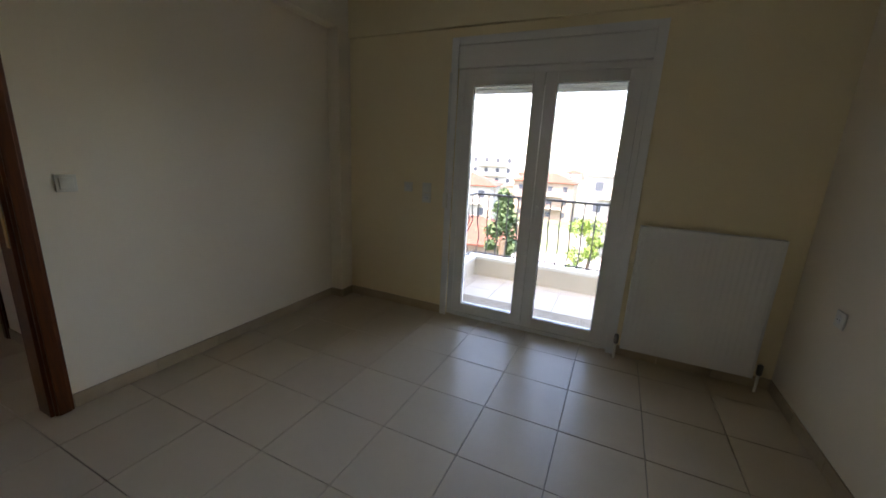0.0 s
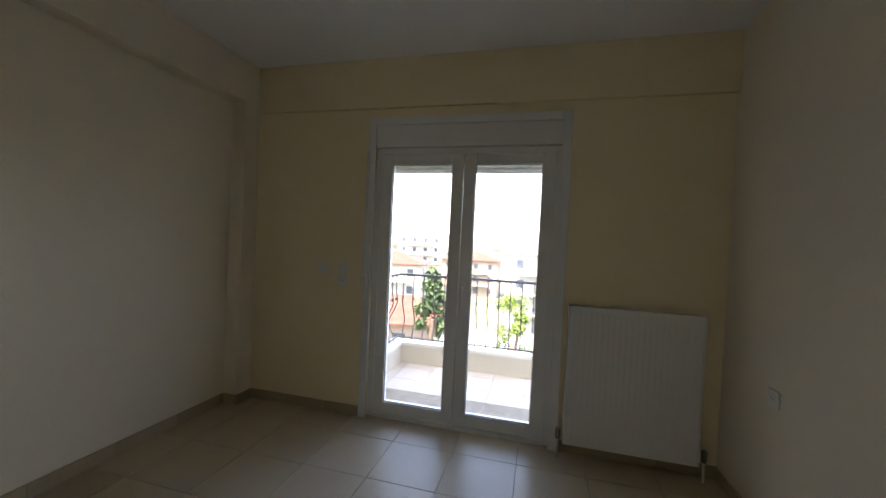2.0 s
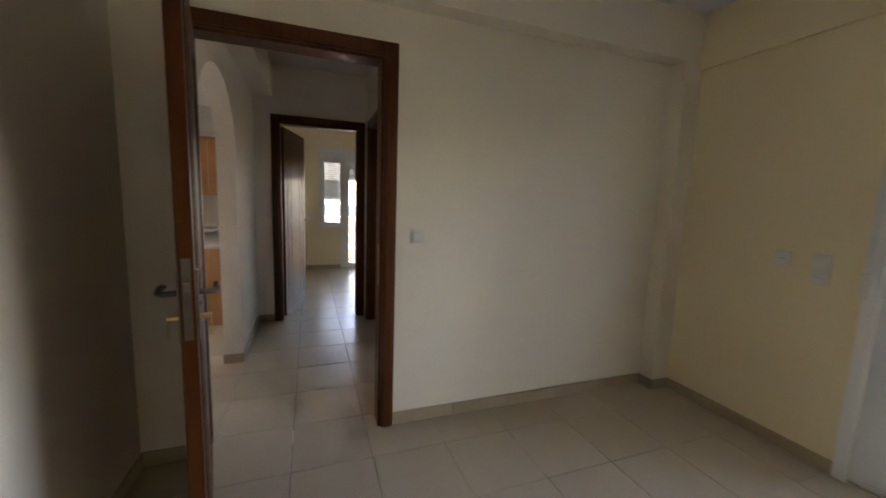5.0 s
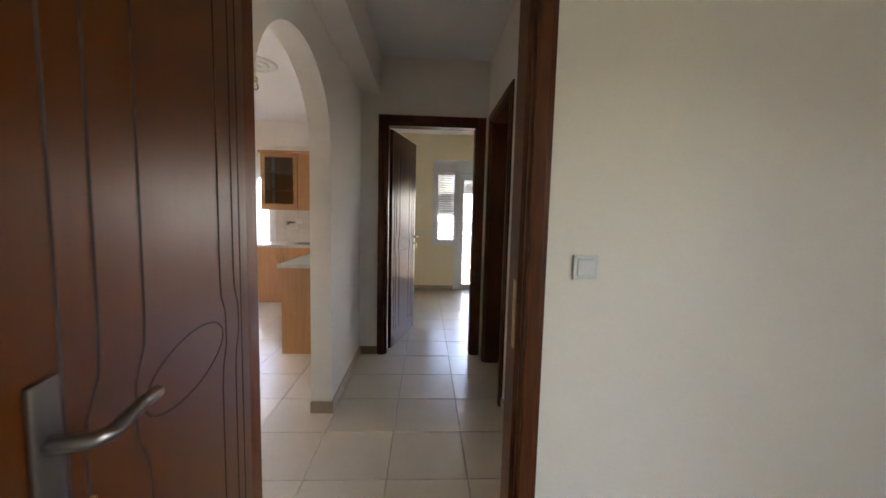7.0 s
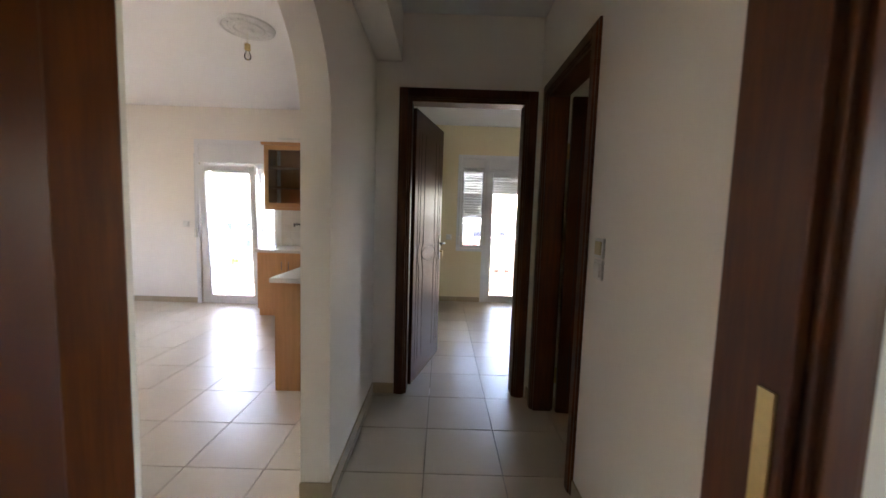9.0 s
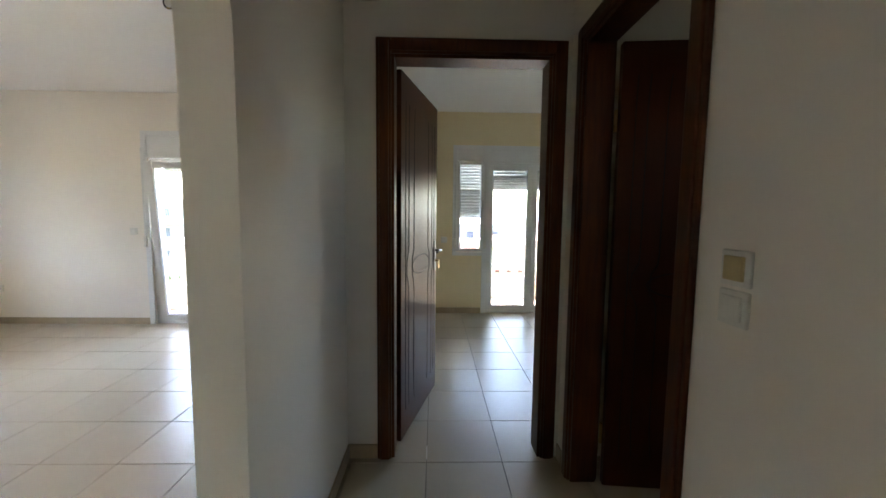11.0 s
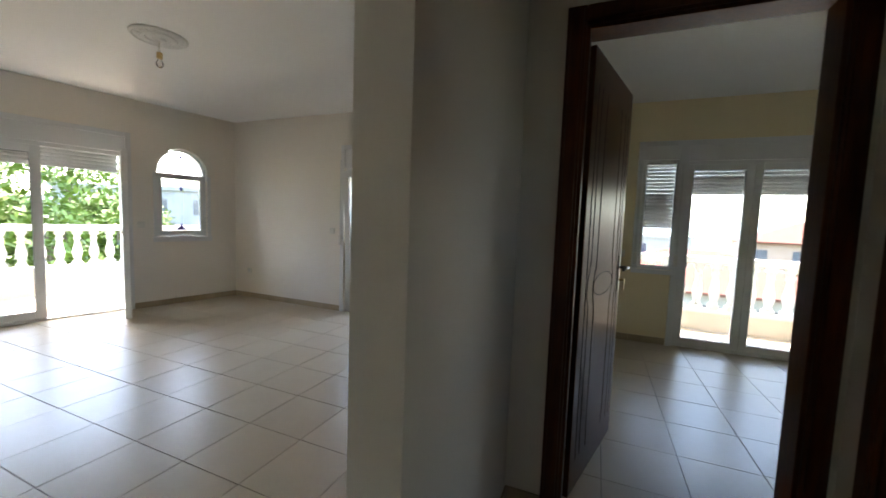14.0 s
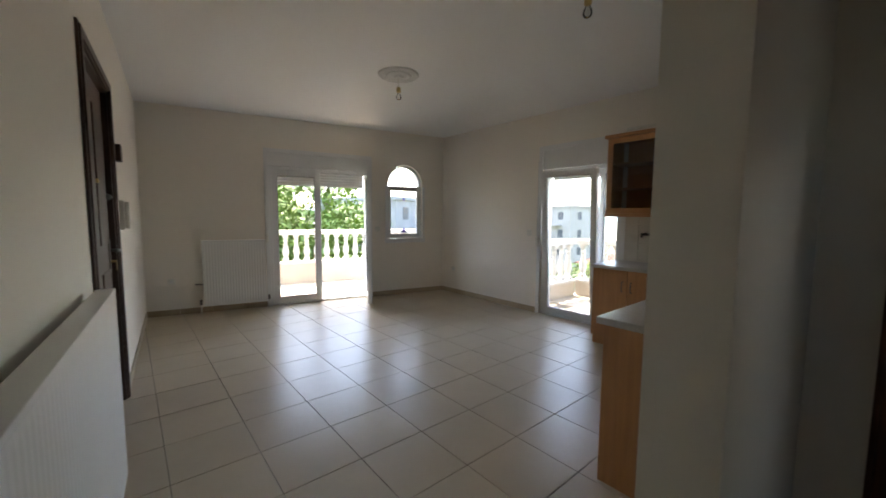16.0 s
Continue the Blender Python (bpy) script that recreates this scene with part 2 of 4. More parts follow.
M_B2N = framed((-5.28, 2.6), (-2.2, 2.6))

D_TOP = 2.12           # rough height of the inner doors
D1 = (-0.965, -0.025)
D2 = (-0.73, 0.105)
D3 = (-2.05, -1.30)
wall("wall_north_bedroom", M_B1N, 3.46, 0.25, [(1.14, 2.49, 0, 2.20, 0)], CREAM, "cream painted wall round the balcony door")
wall("wall_east_bedroom", M_B1E, 3.8, 0.2, [], PALE, "cream painted bedroom side wall")
wall("wall_south_bedroom", M_B1S, 3.46, 0.2, [], PALE, "cream painted bedroom rear wall")
wall("wall_west_bedroom", M_B1W, 3.815, 0.12, [(D1[0] + 1.42, D1[1] + 1.42, 0, D_TOP, 0)], PALE, "cream painted wall with the bedroom doorway")
wall("wall_north_hall", M_HN, 2.1, 0.12, [(D3[0] + 2.22, D3[1] + 2.22, 0, D_TOP, 0)], OFFWHITE, "off-white hall wall with a doorway")
wall("wall_west_hall", M_HW, 3.55, 0.12, [(D2[0] + 0.95, D2[1] + 0.95, 0, D_TOP, 0)], OFFWHITE, "off-white hall end wall with a doorway")
wall("wall_south_hall", M_HS, 5.16, 0.13, [(0.03, 1.06, 0, 2.13, 0.43)], OFFWHITE, "off-white wall with an arched opening to the living room")
wall("wall_south_living", M_LS, LS, 0.25, [(LS - 2.79, LS - 1.33, 0, 2.20, 0), (LS - 1.02, LS - 0.40, 0.94, 2.15, 0.33)], OFFWHITE, "off-white wall with balcony door and arched window")
wall("wall_west_living", M_LW, 5.02, 0.25, [(2.30, 3.38, 0, 2.20, 0)], OFFWHITE, "off-white wall with a balcony door")
wall("wall_east_living", M_LE, LE + 0.2, 0.14, [(2.33, 3.27, 0, 2.13, 0)], OFFWHITE, "off-white wall with the entrance door")
wall("wall_west_bedroom_far", M_B2W, 3.9, 0.25, [(0.875, 1.27, 0.84, 2.20, 0), (1.27, 2.54, 0, 2.20, 0)], CREAM, "pale yellow wall round the window and balcony door")
wall("wall_north_bedroom_far", M_B2N, 3.1, 0.2, [], CREAM, "pale yellow bedroom wall")
M_BN = framed((-2.22, 1.9), (-0.12, 1.9))
wall("wall_north_bathroom", M_BN, 2.1, 0.25, [(0.75, 1.35, 1.65, 2.1, 0)], OFFWHITE, "off-white end wall with a window behind the hall door")
box_part("wall_lobby", (-0.12, -2.9, BASE, 1.4, -2.75, H), OFFWHITE)["kind"] = "structure"

ceiling = tagged(box_part("ceiling", (-5.6, -7.1, H, 3.7, 2.9, H + 0.2), CEIL), "white painted flat ceiling", "ceiling", kind="structure")

# beams and the corner column
tagged(box_part("beam_bedroom_west", (0.0, -1.22, 2.36, 0.12, 2.145, H), PALE, bevel=0.004), "cream painted beam under the ceiling", "beam", kind="structure")
tagged(box_part("column_bedroom", (0.0, 1.99, 0, 0.12, 2.145, 2.36), PALE, bevel=0.004), "cream painted corner column", "column", kind="structure")
tagged(box_part("beam_bedroom_north", (0.12, 2.118, 2.31, 3.46, 2.145, H), CREAM, bevel=0.004), "cream painted shallow beam above the balcony door", "beam", kind="structure")
tagged(box_part("beam_hall", (-2.22, -0.95, 2.35, -0.12, -0.775, H), OFFWHITE, bevel=0.004), "off-white beam along the hall ceiling", "beam", kind="structure")

skirting(M_B1N, [(0.12, 1.14), (2.49, 3.46)])
skirting(M_B1W @ Matrix.Translation((1.42, 0, 0)), [(0.037, 1.99), (-1.22, -1.03)])
skirting(framed((0.12, 1.99), (0.12, 2.145)), [(0, 0.145)])
skirting(framed((0.0, 1.99), (0.12, 1.99)), [(0.0, 0.13)])
skirting(M_B1E, [(0.25, 3.6)])
skirting(M_B1S, [(0, 3.46)])
skirting(M_HN, [(0, 0.07), (0.98, 2.1)])
skirting(M_HW @ Matrix.Translation((0.95, 0, 0)), [(-0.95, -0.79)])
skirting(M_HS, [(1.06, 2.10), (2.22, 5.16)])
skirting(framed((-1.18, -1.085), (-1.18, -0.94)), [(0, 0.15)])
skirting(M_LS, [(0.0, LS - 2.79), (LS - 1.33, LS)])
skirting(M_LW, [(0.25, 2.30)])
skirting(M_LE, [(0.1, 2.25), (3.35, LE)])
skirting(M_B2W, [(0.13, 1.22), (2.54, 3.68)])


# ---- inner doors ----
def casing(root, x0, x1, y_front, y_back, top, mat):
    """Lining and stepped architraves on both faces, in the wall's frame: opening x0 to x1."""
    for name, a, b in (("jamb", x0, x0 + 0.03), ("jamb", x1 - 0.03, x1)):
        box_part(name, (a, y_front - 0.002, 0, b, y_back + 0.002, top), mat, root, bevel=0.003)
    box_part("head_jamb", (x0 + 0.03, y_front - 0.002, top - 0.03, x1 - 0.03, y_back + 0.002, top), mat, root, bevel=0.003)
    for face, out in ((y_front, -1), (y_back, 1)):
        for w0, w1, d in ((0.075, 0.0, 0.014), (0.06, 0.012, 0.022)):
            ya, yb = sorted((face + out * 0.0006, face + out * d))
            for name, a, b in (("architrave", x0 + 0.015 - w0, x0 + 0.015 - w1), ("architrave", x1 - 0.015 + w1, x1 - 0.015 + w0)):
                box_part(name, (a, ya, 0, b, yb, top - 0.015 + (w0 if d < 0.02 else w0)), mat, root, bevel=0.004)
            box_part("head_architrave", (x0 + 0.0155 - w1, ya, top - 0.015 + w1, x1 - 0.0155 + w1, yb, top - 0.015 + w0), mat, root, bevel=0.004)


def handle(root, x, z, y, out, lever_way):
    """Long plate with a lever, keyhole and key, on the face at y."""
    def yy(a, b):
        return sorted((y + out * a, y + out * b))
    ya, yb = yy(0, 0.007)
    plate = box_part("handle_plate", (x - 0.02, ya, z - 0.15, x + 0.02, yb, z + 0.07), METAL, root, "satin metal handle plate", bevel=0.003)
    bm = bmesh.new()
    tube(bm, [(x, y + out * 0.005, z), (x, y + out * 0.045, z), (x + lever_way * 0.012, y + out * 0.055, z), (x + lever_way * 0.07, y + out * 0.056, z + 0.004), (x + lever_way * 0.12, y + out * 0.052, z - 0.004)], 0.009, 8)
    part("lever", bm, METAL, plate, "satin metal lever", smooth=True)
    bm = bmesh.new()
    tube(bm, [(x, y + out * 0.005, z - 0.075), (x, y + out * 0.035, z - 0.075)], 0.008, 8)
    box(bm, x - 0.012, min(y + out * 0.033, y + out * 0.037), z - 0.135, x + 0.012, max(y + out * 0.033, y + out * 0.037), z - 0.07)
    part("key", bm, BRASS, plate, "brass key with tag in the lock")


def groove_lines(w):
    """Routed ornament of a door leaf: wavy lines at both sides of an oval."""
    lines = []
    for k, s in enumerate((0.08, 0.14, 0.24)):
        for side in (0, 1):
            pts = []
            for i in range(41):
                z = 0.16 + (1.94 - 0.16) * i / 40
                bulge = -0.036 / (1 + ((z - 1.0) / 0.07) ** 6) if k else 0.0
                bend = 0.06 * max(0.0, abs(z - 1.05) - 0.72) ** 1.5 * (k + 1)
                x = s * w / 0.8 + bulge + bend
                pts.append((x if side == 0 else w - x, z))
            lines.append(pts)
    mid = w / 2
    lines.append([(mid + 0.185 * math.cos(a), 1.0 + 0.06 * math.sin(a)) for a in [2 * math.pi * i / 32 for i in range(33)]])
    return lines


def leaf(root, m, w, h, hinge_side_y, mat=None):
    """A door leaf: hinge at x = 0, 40 mm thick about y = 0."""
    mat = mat or WOODLEAF
    body = box_part("leaf", (0.002, -0.02, 0.006, w, 0.02, h), mat, root, "brown stained wooden leaf with routed lines", m, bevel=0.003)
    for out in (-1, 1):
        bm = bmesh.new()
        for line in groove_lines(w):
            tube(bm, [(x, out * 0.0195, z) for x, z in line], 0.0028, 5)
        part("groove", bm, GROOVE, body)
        handle(body, w - 0.055, 1.06, out * 0.02, out, -1)
    box_part("lock_plate", (w - 0.001, -0.011, 0.93, w + 0.0025, 0.011, 1.17), STEEL, body, "steel lock plate")
    box_part("latch", (w + 0.002, -0.006, 1.075, w + 0.010, 0.006, 1.10), METAL, body, "steel latch")
    for z in (0.25, 1.75):
        bm = bmesh.new()
        lathe(bm, [(0.008, z - 0.05), (0.008, z + 0.05)], 8, Matrix.Translation((-0.004, hinge_side_y, 0)))
        part("hinge", bm, BRASS, body, "brass hinge")
    return body


def hall_door(name, m, x0, x1, thick, label, hinge, angle, ymid):
    """hinge: local x of the hinge; angle: way of the open leaf in the wall's frame."""
    root = empty(name, m, label, "door", "structure")
    casing(root, x0, x1, 0, thick, D_TOP, WOOD)
    leaf(root, pose(hinge, ymid, 0, 0, 0, angle), x1 - x0 - 0.066, D_TOP - 0.036, -0.02 if name == "door_1" else 0.02)
    return root


# bedroom door: hinge on its south jamb, open into the bedroom
d1 = hall_door("door_1", M_B1W, D1[0] + 1.42, D1[1] + 1.42, 0.12, "brown wooden bedroom door standing open", D1[0] + 1.42 + 0.033, -78.5, -0.004)
box_part("strike_plate", (D1[1] + 1.42 - 0.0335, 0.012, 0.87, D1[1] + 1.42 - 0.0295, 0.037, 1.10), BRASS, d1, "brass strike plate")
d2 = hall_door("door_2", M_HW, D2[0] + 0.95, D2[1] + 0.95, 0.12, "brown wooden door standing open into the far bedroom", D2[0] + 0.95 + 0.033, 75, 0.135)
d3 = hall_door("door_3", M_HN, D3[0] + 2.22, D3[1] + 2.22, 0.12, "brown wooden door open into a dark room", D3[0] + 2.22 + 0.04, 84, 0.145)

# entrance door, shut
ed = empty("door_4", M_LE, "dark brown entrance door, shut, with metal lock", "door", "structure")
casing(ed, 2.33, 3.27, 0, 0.14, 2.13, ENTRY)
ebody = box_part("leaf", (2.362, 0.03, 0.006, 3.238, 0.08, 2.098), ENTRY, ed, "dark brown panelled entrance leaf", bevel=0.004)
for z0, z1 in ((0.15, 0.95), (1.12, 1.95)):
    for xa, xb in ((2.45, 2.77), (2.83, 3.15)):
        box_part("panel", (xa, 0.022, z0, xb, 0.032, z1), ENTRY, ebody, bevel=0.006)
handle(ebody, 3.17, 1.07, 0.03, -1, -1)
bm = bmesh.new()
lathe(bm, [(0.02, 0), (0.022, 0.012), (0.012, 0.03), (0.006, 0.034)], 12, pose(3.17, 0.03, 1.42, 90))
part("upper_lock", bm, METAL, ebody, "metal upper lock knob", smooth=True)
bm = bmesh.new()
lathe(bm, [(0.012, 0), (0.013, 0.008), (0.006, 0.012)], 12, pose(2.8, 0.024, 1.5, 90))
part("peephole", bm, BRASS, ebody, "brass peephole")


# ---- windows and balcony doors ----
def pane_leaf(name, parent, m, w, h, bar=0.085, label="", handle_x=None, arched=False):
    """A glazed upvc leaf from x 0 to w, 60 mm deep, with its own pane."""
    bm = bmesh.new()
    box(bm, 0, 0, 0, bar, 0.06, h)
    box(bm, w - bar, 0, 0, w, 0.06, h)
    box(bm, bar, 0.001, 0, w - bar, 0.059, bar)
    box(bm, bar, 0.001, h - bar, w - bar, 0.059, h)
    sash = part(name, bm, PVC, parent, label or "white plastic glazed leaf", m, bevel=0.005)
    bm = bmesh.new()
    box(bm, bar - 0.004, 0.014, bar - 0.004, w - bar + 0.004, 0.02, bar + 0.005)
    box(bm, bar - 0.004, 0.014, h - bar - 0.005, w - bar + 0.004, 0.02, h - bar + 0.004)
    box(bm, bar - 0.004, 0.014, bar + 0.005, bar + 0.005, 0.02, h - bar - 0.005)
    box(bm, w - bar - 0.005, 0.014, bar + 0.005, w - bar + 0.004, 0.02, h - bar - 0.005)
    part("gasket", bm, GASKET, sash, "black rubber gasket")
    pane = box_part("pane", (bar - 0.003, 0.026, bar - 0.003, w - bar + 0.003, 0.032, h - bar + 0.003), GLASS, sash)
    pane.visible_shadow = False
    if handle_x is not None:
        bm = bmesh.new()
        hz = 1.0 if h > 1.5 else h / 2
        box(bm, handle_x - 0.013, -0.008, hz - 0.035, handle_x + 0.013, 0.002, hz + 0.035)
        tube(bm, [(handle_x, -0.005, hz), (handle_x, -0.04, hz), (handle_x, -0.045, hz - 0.02), (handle_x, -0.043, hz - 0.12)], 0.009, 8)
        part("window_handle", bm, PVC, sash, "white window handle", smooth=False)
    return sash


def shutter(parent, x0, x1, z_low, z_top, y, holes=False):
    """Roller shutter slats hanging from z_top down to z_low."""
    n = max(1, round((z_top - z_low) / 0.04))
    step = (z_top - z_low) / n
    bm = bmesh.new()
    gap = 0.003 if holes else 0.0
    prof = [(0.0, 0.0), (-0.006, 0.005), (-0.008, step * 0.45), (-0.006, step - gap - 0.006), (0.0, step - gap), (0.006, step - gap), (0.006, 0)]
    a = [bm.verts.new((x0, p[0], p[1])) for p in prof]
    b = [bm.verts.new((x1, p[0], p[1])) for p in prof]
    for i in range(len(prof)):
        bm.faces.new((a[i], a[(i + 1) % len(prof)], b[(i + 1) % len(prof)], b[i]))
    bm.faces.new(a)
    bm.faces.new(b[::-1])
    if holes:
        for k in range(int((x1 - x0) / 0.026) + 1):
            box(bm, x0 + k * 0.026, -0.003, step - gap, min(x0 + k * 0.026 + 0.016, x1), 0.004, step)
    me = mesh_of("slat", bm, SHUTTER)
    for i in range(n):
        o = new("slat", me)
        o.parent = parent
        o.matrix_basis = Matrix.Translation((0, y, z_low + i * step))
    box_part("bottom_bar", (x0, y - 0.01, z_low - 0.03, x1, y + 0.01, z_low - 0.001), SHUTTER, parent, "grey shutter bottom bar", bevel=0.002)


def frame_unit(root, x0, x1, z0, z1, box_h=0.20, sill=False, posts=(), trim=True):
    """Outer frame with a flush roller box at the top and a flat trim on the wall."""
    inset = 0.05
    for name, a, b in (("window_frame", x0, x0 + 0.05), ("window_frame", x1 - 0.05, x1), *[("mullion", p - 0.035, p + 0.035) for p in posts]):
        box_part(name, (a, inset - 0.01, z0, b, inset + 0.075, z1 - box_h), PVC, root, bevel=0.004)
    box_part("window_frame", (x0 + 0.05, inset - 0.01, z1 - box_h - 0.045, x1 - 0.05, inset + 0.075, z1 - box_h), PVC, root, bevel=0.003)
    box_part("threshold", (x0 + 0.05, inset - 0.02, z0, x1 - 0.05, inset + 0.08, z0 + 0.03), PVC, root, "white threshold profile", bevel=0.003)
    box_part("roller_box", (x0 + 0.001, 0.012, z1 - box_h + 0.001, x1 - 0.001, 0.22, z1 - 0.001), PVC, root, "white roller shutter box", bevel=0.004)
    if trim:
        t = 0.045
        for a, b, c, d in ((x0 - t, z0, x0 + 0.012, z1 + t), (x1 - 0.012, z0, x1 + t, z1 + t), (x0 + 0.0125, z1 - 0.012, x1 - 0.0125, z1 + t)):
            box_part("trim", (a, -0.012, b, c, 0.002, d), PVC, root, "white trim strip", bevel=0.003)
    if sill:
        box_part("window_sill", (x0 - t, -0.02, z0 - 0.05, x1 + t, 0.04, z0 - 0.001), PVC, root, "white sill", bevel=0.004)


def strap(root, x, z0, z1):
    bm = bmesh.new()
    box(bm, x - 0.011, -0.018, z0, x + 0.011, -0.016, z1)
    part("shutter_strap", bm, SHUTTER, root, "grey woven shutter strap")
    box_part("strap_winder", (x - 0.02, -0.026, z0 - 0.13, x + 0.02, -0.001, z0), PLASTIC, root, "white strap winder", bevel=0.006)


# bedroom balcony door
w1 = empty("window_1", M_B1N, "white two-leaf glazed balcony door, shut", "balcony door", "structure")
frame_unit(w1, 1.14, 2.49, 0.0, 2.20, box_h=0.17)
pane_leaf("door_leaf", w1, Matrix.Translation((1.185, 0.045, 0.03)), 0.627, 1.965, 0.085)
pane_leaf("door_leaf", w1, Matrix.Translation((1.816, 0.045, 0.03)), 0.627, 1.965, 0.085, handle_x=0.03)
shutter(w1, 1.19, 2.44, 1.895, 2.02, 0.16)
strap(w1, 1.10, 1.08, 2.0)

# far bedroom: window and door side by side
w2 = empty("window_2", M_B2W, "white window and glazed balcony door side by side", "balcony door", "structure")
frame_unit(w2, 0.875, 1.27, 0.84, 2.20, box_h=0.15, sill=True)
frame_unit(w2, 1.271, 2.54, 0.0, 2.20, box_h=0.17)
pane_leaf("window_leaf", w2, Matrix.Translation((0.900, 0.036, 0.85)), 0.34, 1.18, 0.03)
pane_leaf("door_leaf", w2, Matrix.Translation((1.305, 0.036, 0.03)), 0.595, 1.965, 0.068)
pane_leaf("door_leaf", w2, Matrix.Translation((1.902, 0.036, 0.03)), 0.594, 1.965, 0.068, handle_x=0.03)
shutter(w2, 0.926, 1.219, 1.66, 2.02, 0.15, True)
shutter(w2, 0.926, 1.219, 1.33, 1.66, 0.15)
shutter(w2, 1.322, 2.489, 1.85, 2.02, 0.15, True)
shutter(w2, 1.322, 2.489, 1.71, 1.85, 0.15)
strap(w2, 1.262, 1.02, 2.0)
strap(w2, 0.862, 1.02, 2.0)

# bathroom window
w6 = empty("window_6", M_BN, "white window of the room behind the hall door", "window", "structure")
frame_unit(w6, 0.75, 1.35, 1.65, 2.10, box_h=0.02, sill=True)
pane_leaf("window_leaf", w6, Matrix.Translation((0.80, 0.045, 1.685)), 0.50, 0.34, 0.06)

# living room balcony door, one leaf open inwards
w3 = empty("window_3", M_LS, "white balcony door with one leaf open inwards", "balcony door", "structure")
ld0, ld1, ldm = LS - 2.79, LS - 1.33, LS - 2.10
frame_unit(w3, ld0, ld1, 0.0, 2.20)
pane_leaf("door_leaf", w3, Matrix.Translation((ld0 + 0.045, 0.045, 0.03)), ldm - ld0 - 0.01, 1.93, 0.085)
pane_leaf("door_leaf", w3, pose(ld1 - 0.052, 0.03, 0.03, 0, 0, -90 - 14), 0.66, 1.93, 0.085, "white glazed leaf standing open", handle_x=0.62)
shutter(w3, ld0 + 0.05, ld1 - 0.05, 1.78, 1.99, 0.16)
strap(w3, ld0 - 0.03, 1.05, 2.05)

# living room west balcony door
w4 = empty("window_4", M_LW, "white balcony door with a leaf tilted inwards", "balcony door", "structure")
frame_unit(w4, 2.30, 3.38, 0.0, 2.20, box_h=0.26)
pane_leaf("door_leaf", w4, pose(2.345, 0.040, 0.03, 3.8), 0.755, 1.87, 0.075, "white glazed leaf tilted inwards at the top")
pane_leaf("door_leaf", w4, Matrix.Translation((3.05, 0.107, 0.03)), 0.285, 1.87, 0.06)
shutter(w4, 2.35, 3.33, 1.84, 1.93, 0.20)
strap(w4, 2.26, 1.05, 2.05)

# arched window
w5 = empty("window_5", M_LS, "small arched white window with stained glass motifs", "window", "structure")
a0, a1 = LS - 1.02, LS - 0.40
pane_leaf("window_leaf", w5, Matrix.Translation((a0 + 0.003, 0.05, 0.945)), a1 - a0 - 0.006, 0.86, 0.07, "white leaf with clear pane")
bm = bmesh.new()
mid, half, n = (a0 + a1) / 2, (a1 - a0) / 2, 24
arc_o = [(mid - (half - 0.002) * math.cos(math.pi * i / n), 1.806 + 0.335 * math.sin(math.pi * i / n)) for i in range(n + 1)]
arc_i = [(mid - (half - 0.03) * math.cos(math.pi * i / n), 1.82 + 0.295 * math.sin(math.pi * i / n)) for i in range(n + 1)]
for (o0, i0), (o1, i1) in zip(zip(arc_o, arc_i), zip(arc_o[1:], arc_i[1:])):
    v = [bm.verts.new((p[0], y, p[1])) for y in (0.06, 0.11) for p in (o0, o1, i1, i0)]
    for f in ((0, 1, 2, 3), (7, 6, 5, 4), (3, 2, 6, 7)):
        bm.faces.new([v[i] for i in f])
part("arched_frame", bm, PVC, w5, "white arched frame")
bm = bmesh.new()
for y in (0.083, 0.088):
    bm.faces.new([bm.verts.new((p[0], y, p[1])) for p in arc_i])
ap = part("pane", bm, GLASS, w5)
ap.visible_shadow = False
box_part("trim", (a0 - 0.04, -0.012, 0.90, a0 + 0.006, 0.003, 1.80), PVC, w5, bevel=0.003)
box_part("trim", (a1 - 0.006, -0.012, 0.90, a1 + 0.04, 0.003, 1.80), PVC, w5, bevel=0.003)
box_part("window_sill", (a0 - 0.05, -0.02, 0.87, a1 + 0.05, 0.05, 0.944), PVC, w5, "white sill", bevel=0.004)
for cx, cz, s in ((mid, 1.03, 0.055), (mid, 1.60, 0.03), (mid, 2.04, 0.03)):
    bm = bmesh.new()
    lows = [(-1.3, 0), (1.3, 0), (0.45, 0.7), (0, 1.7), (-0.45, 0.7)] if s > 0.05 else [(0, -1), (0.8, 0), (0, 1.2), (-0.8, 0)]
    f = bm.faces.new([bm.verts.new((cx + a * s, 0.072, cz + b * s)) for a, b in lows])
    ext = bmesh.ops.extrude_face_region(bm, geom=[f])
    bmesh.ops.translate(bm, verts=[v for v in ext["geom"] if isinstance(v, bmesh.types.BMVert)], vec=(0, 0.003, 0))
    part("stained_motif", bm, PURPLE, w5, "purple stained glass motif")


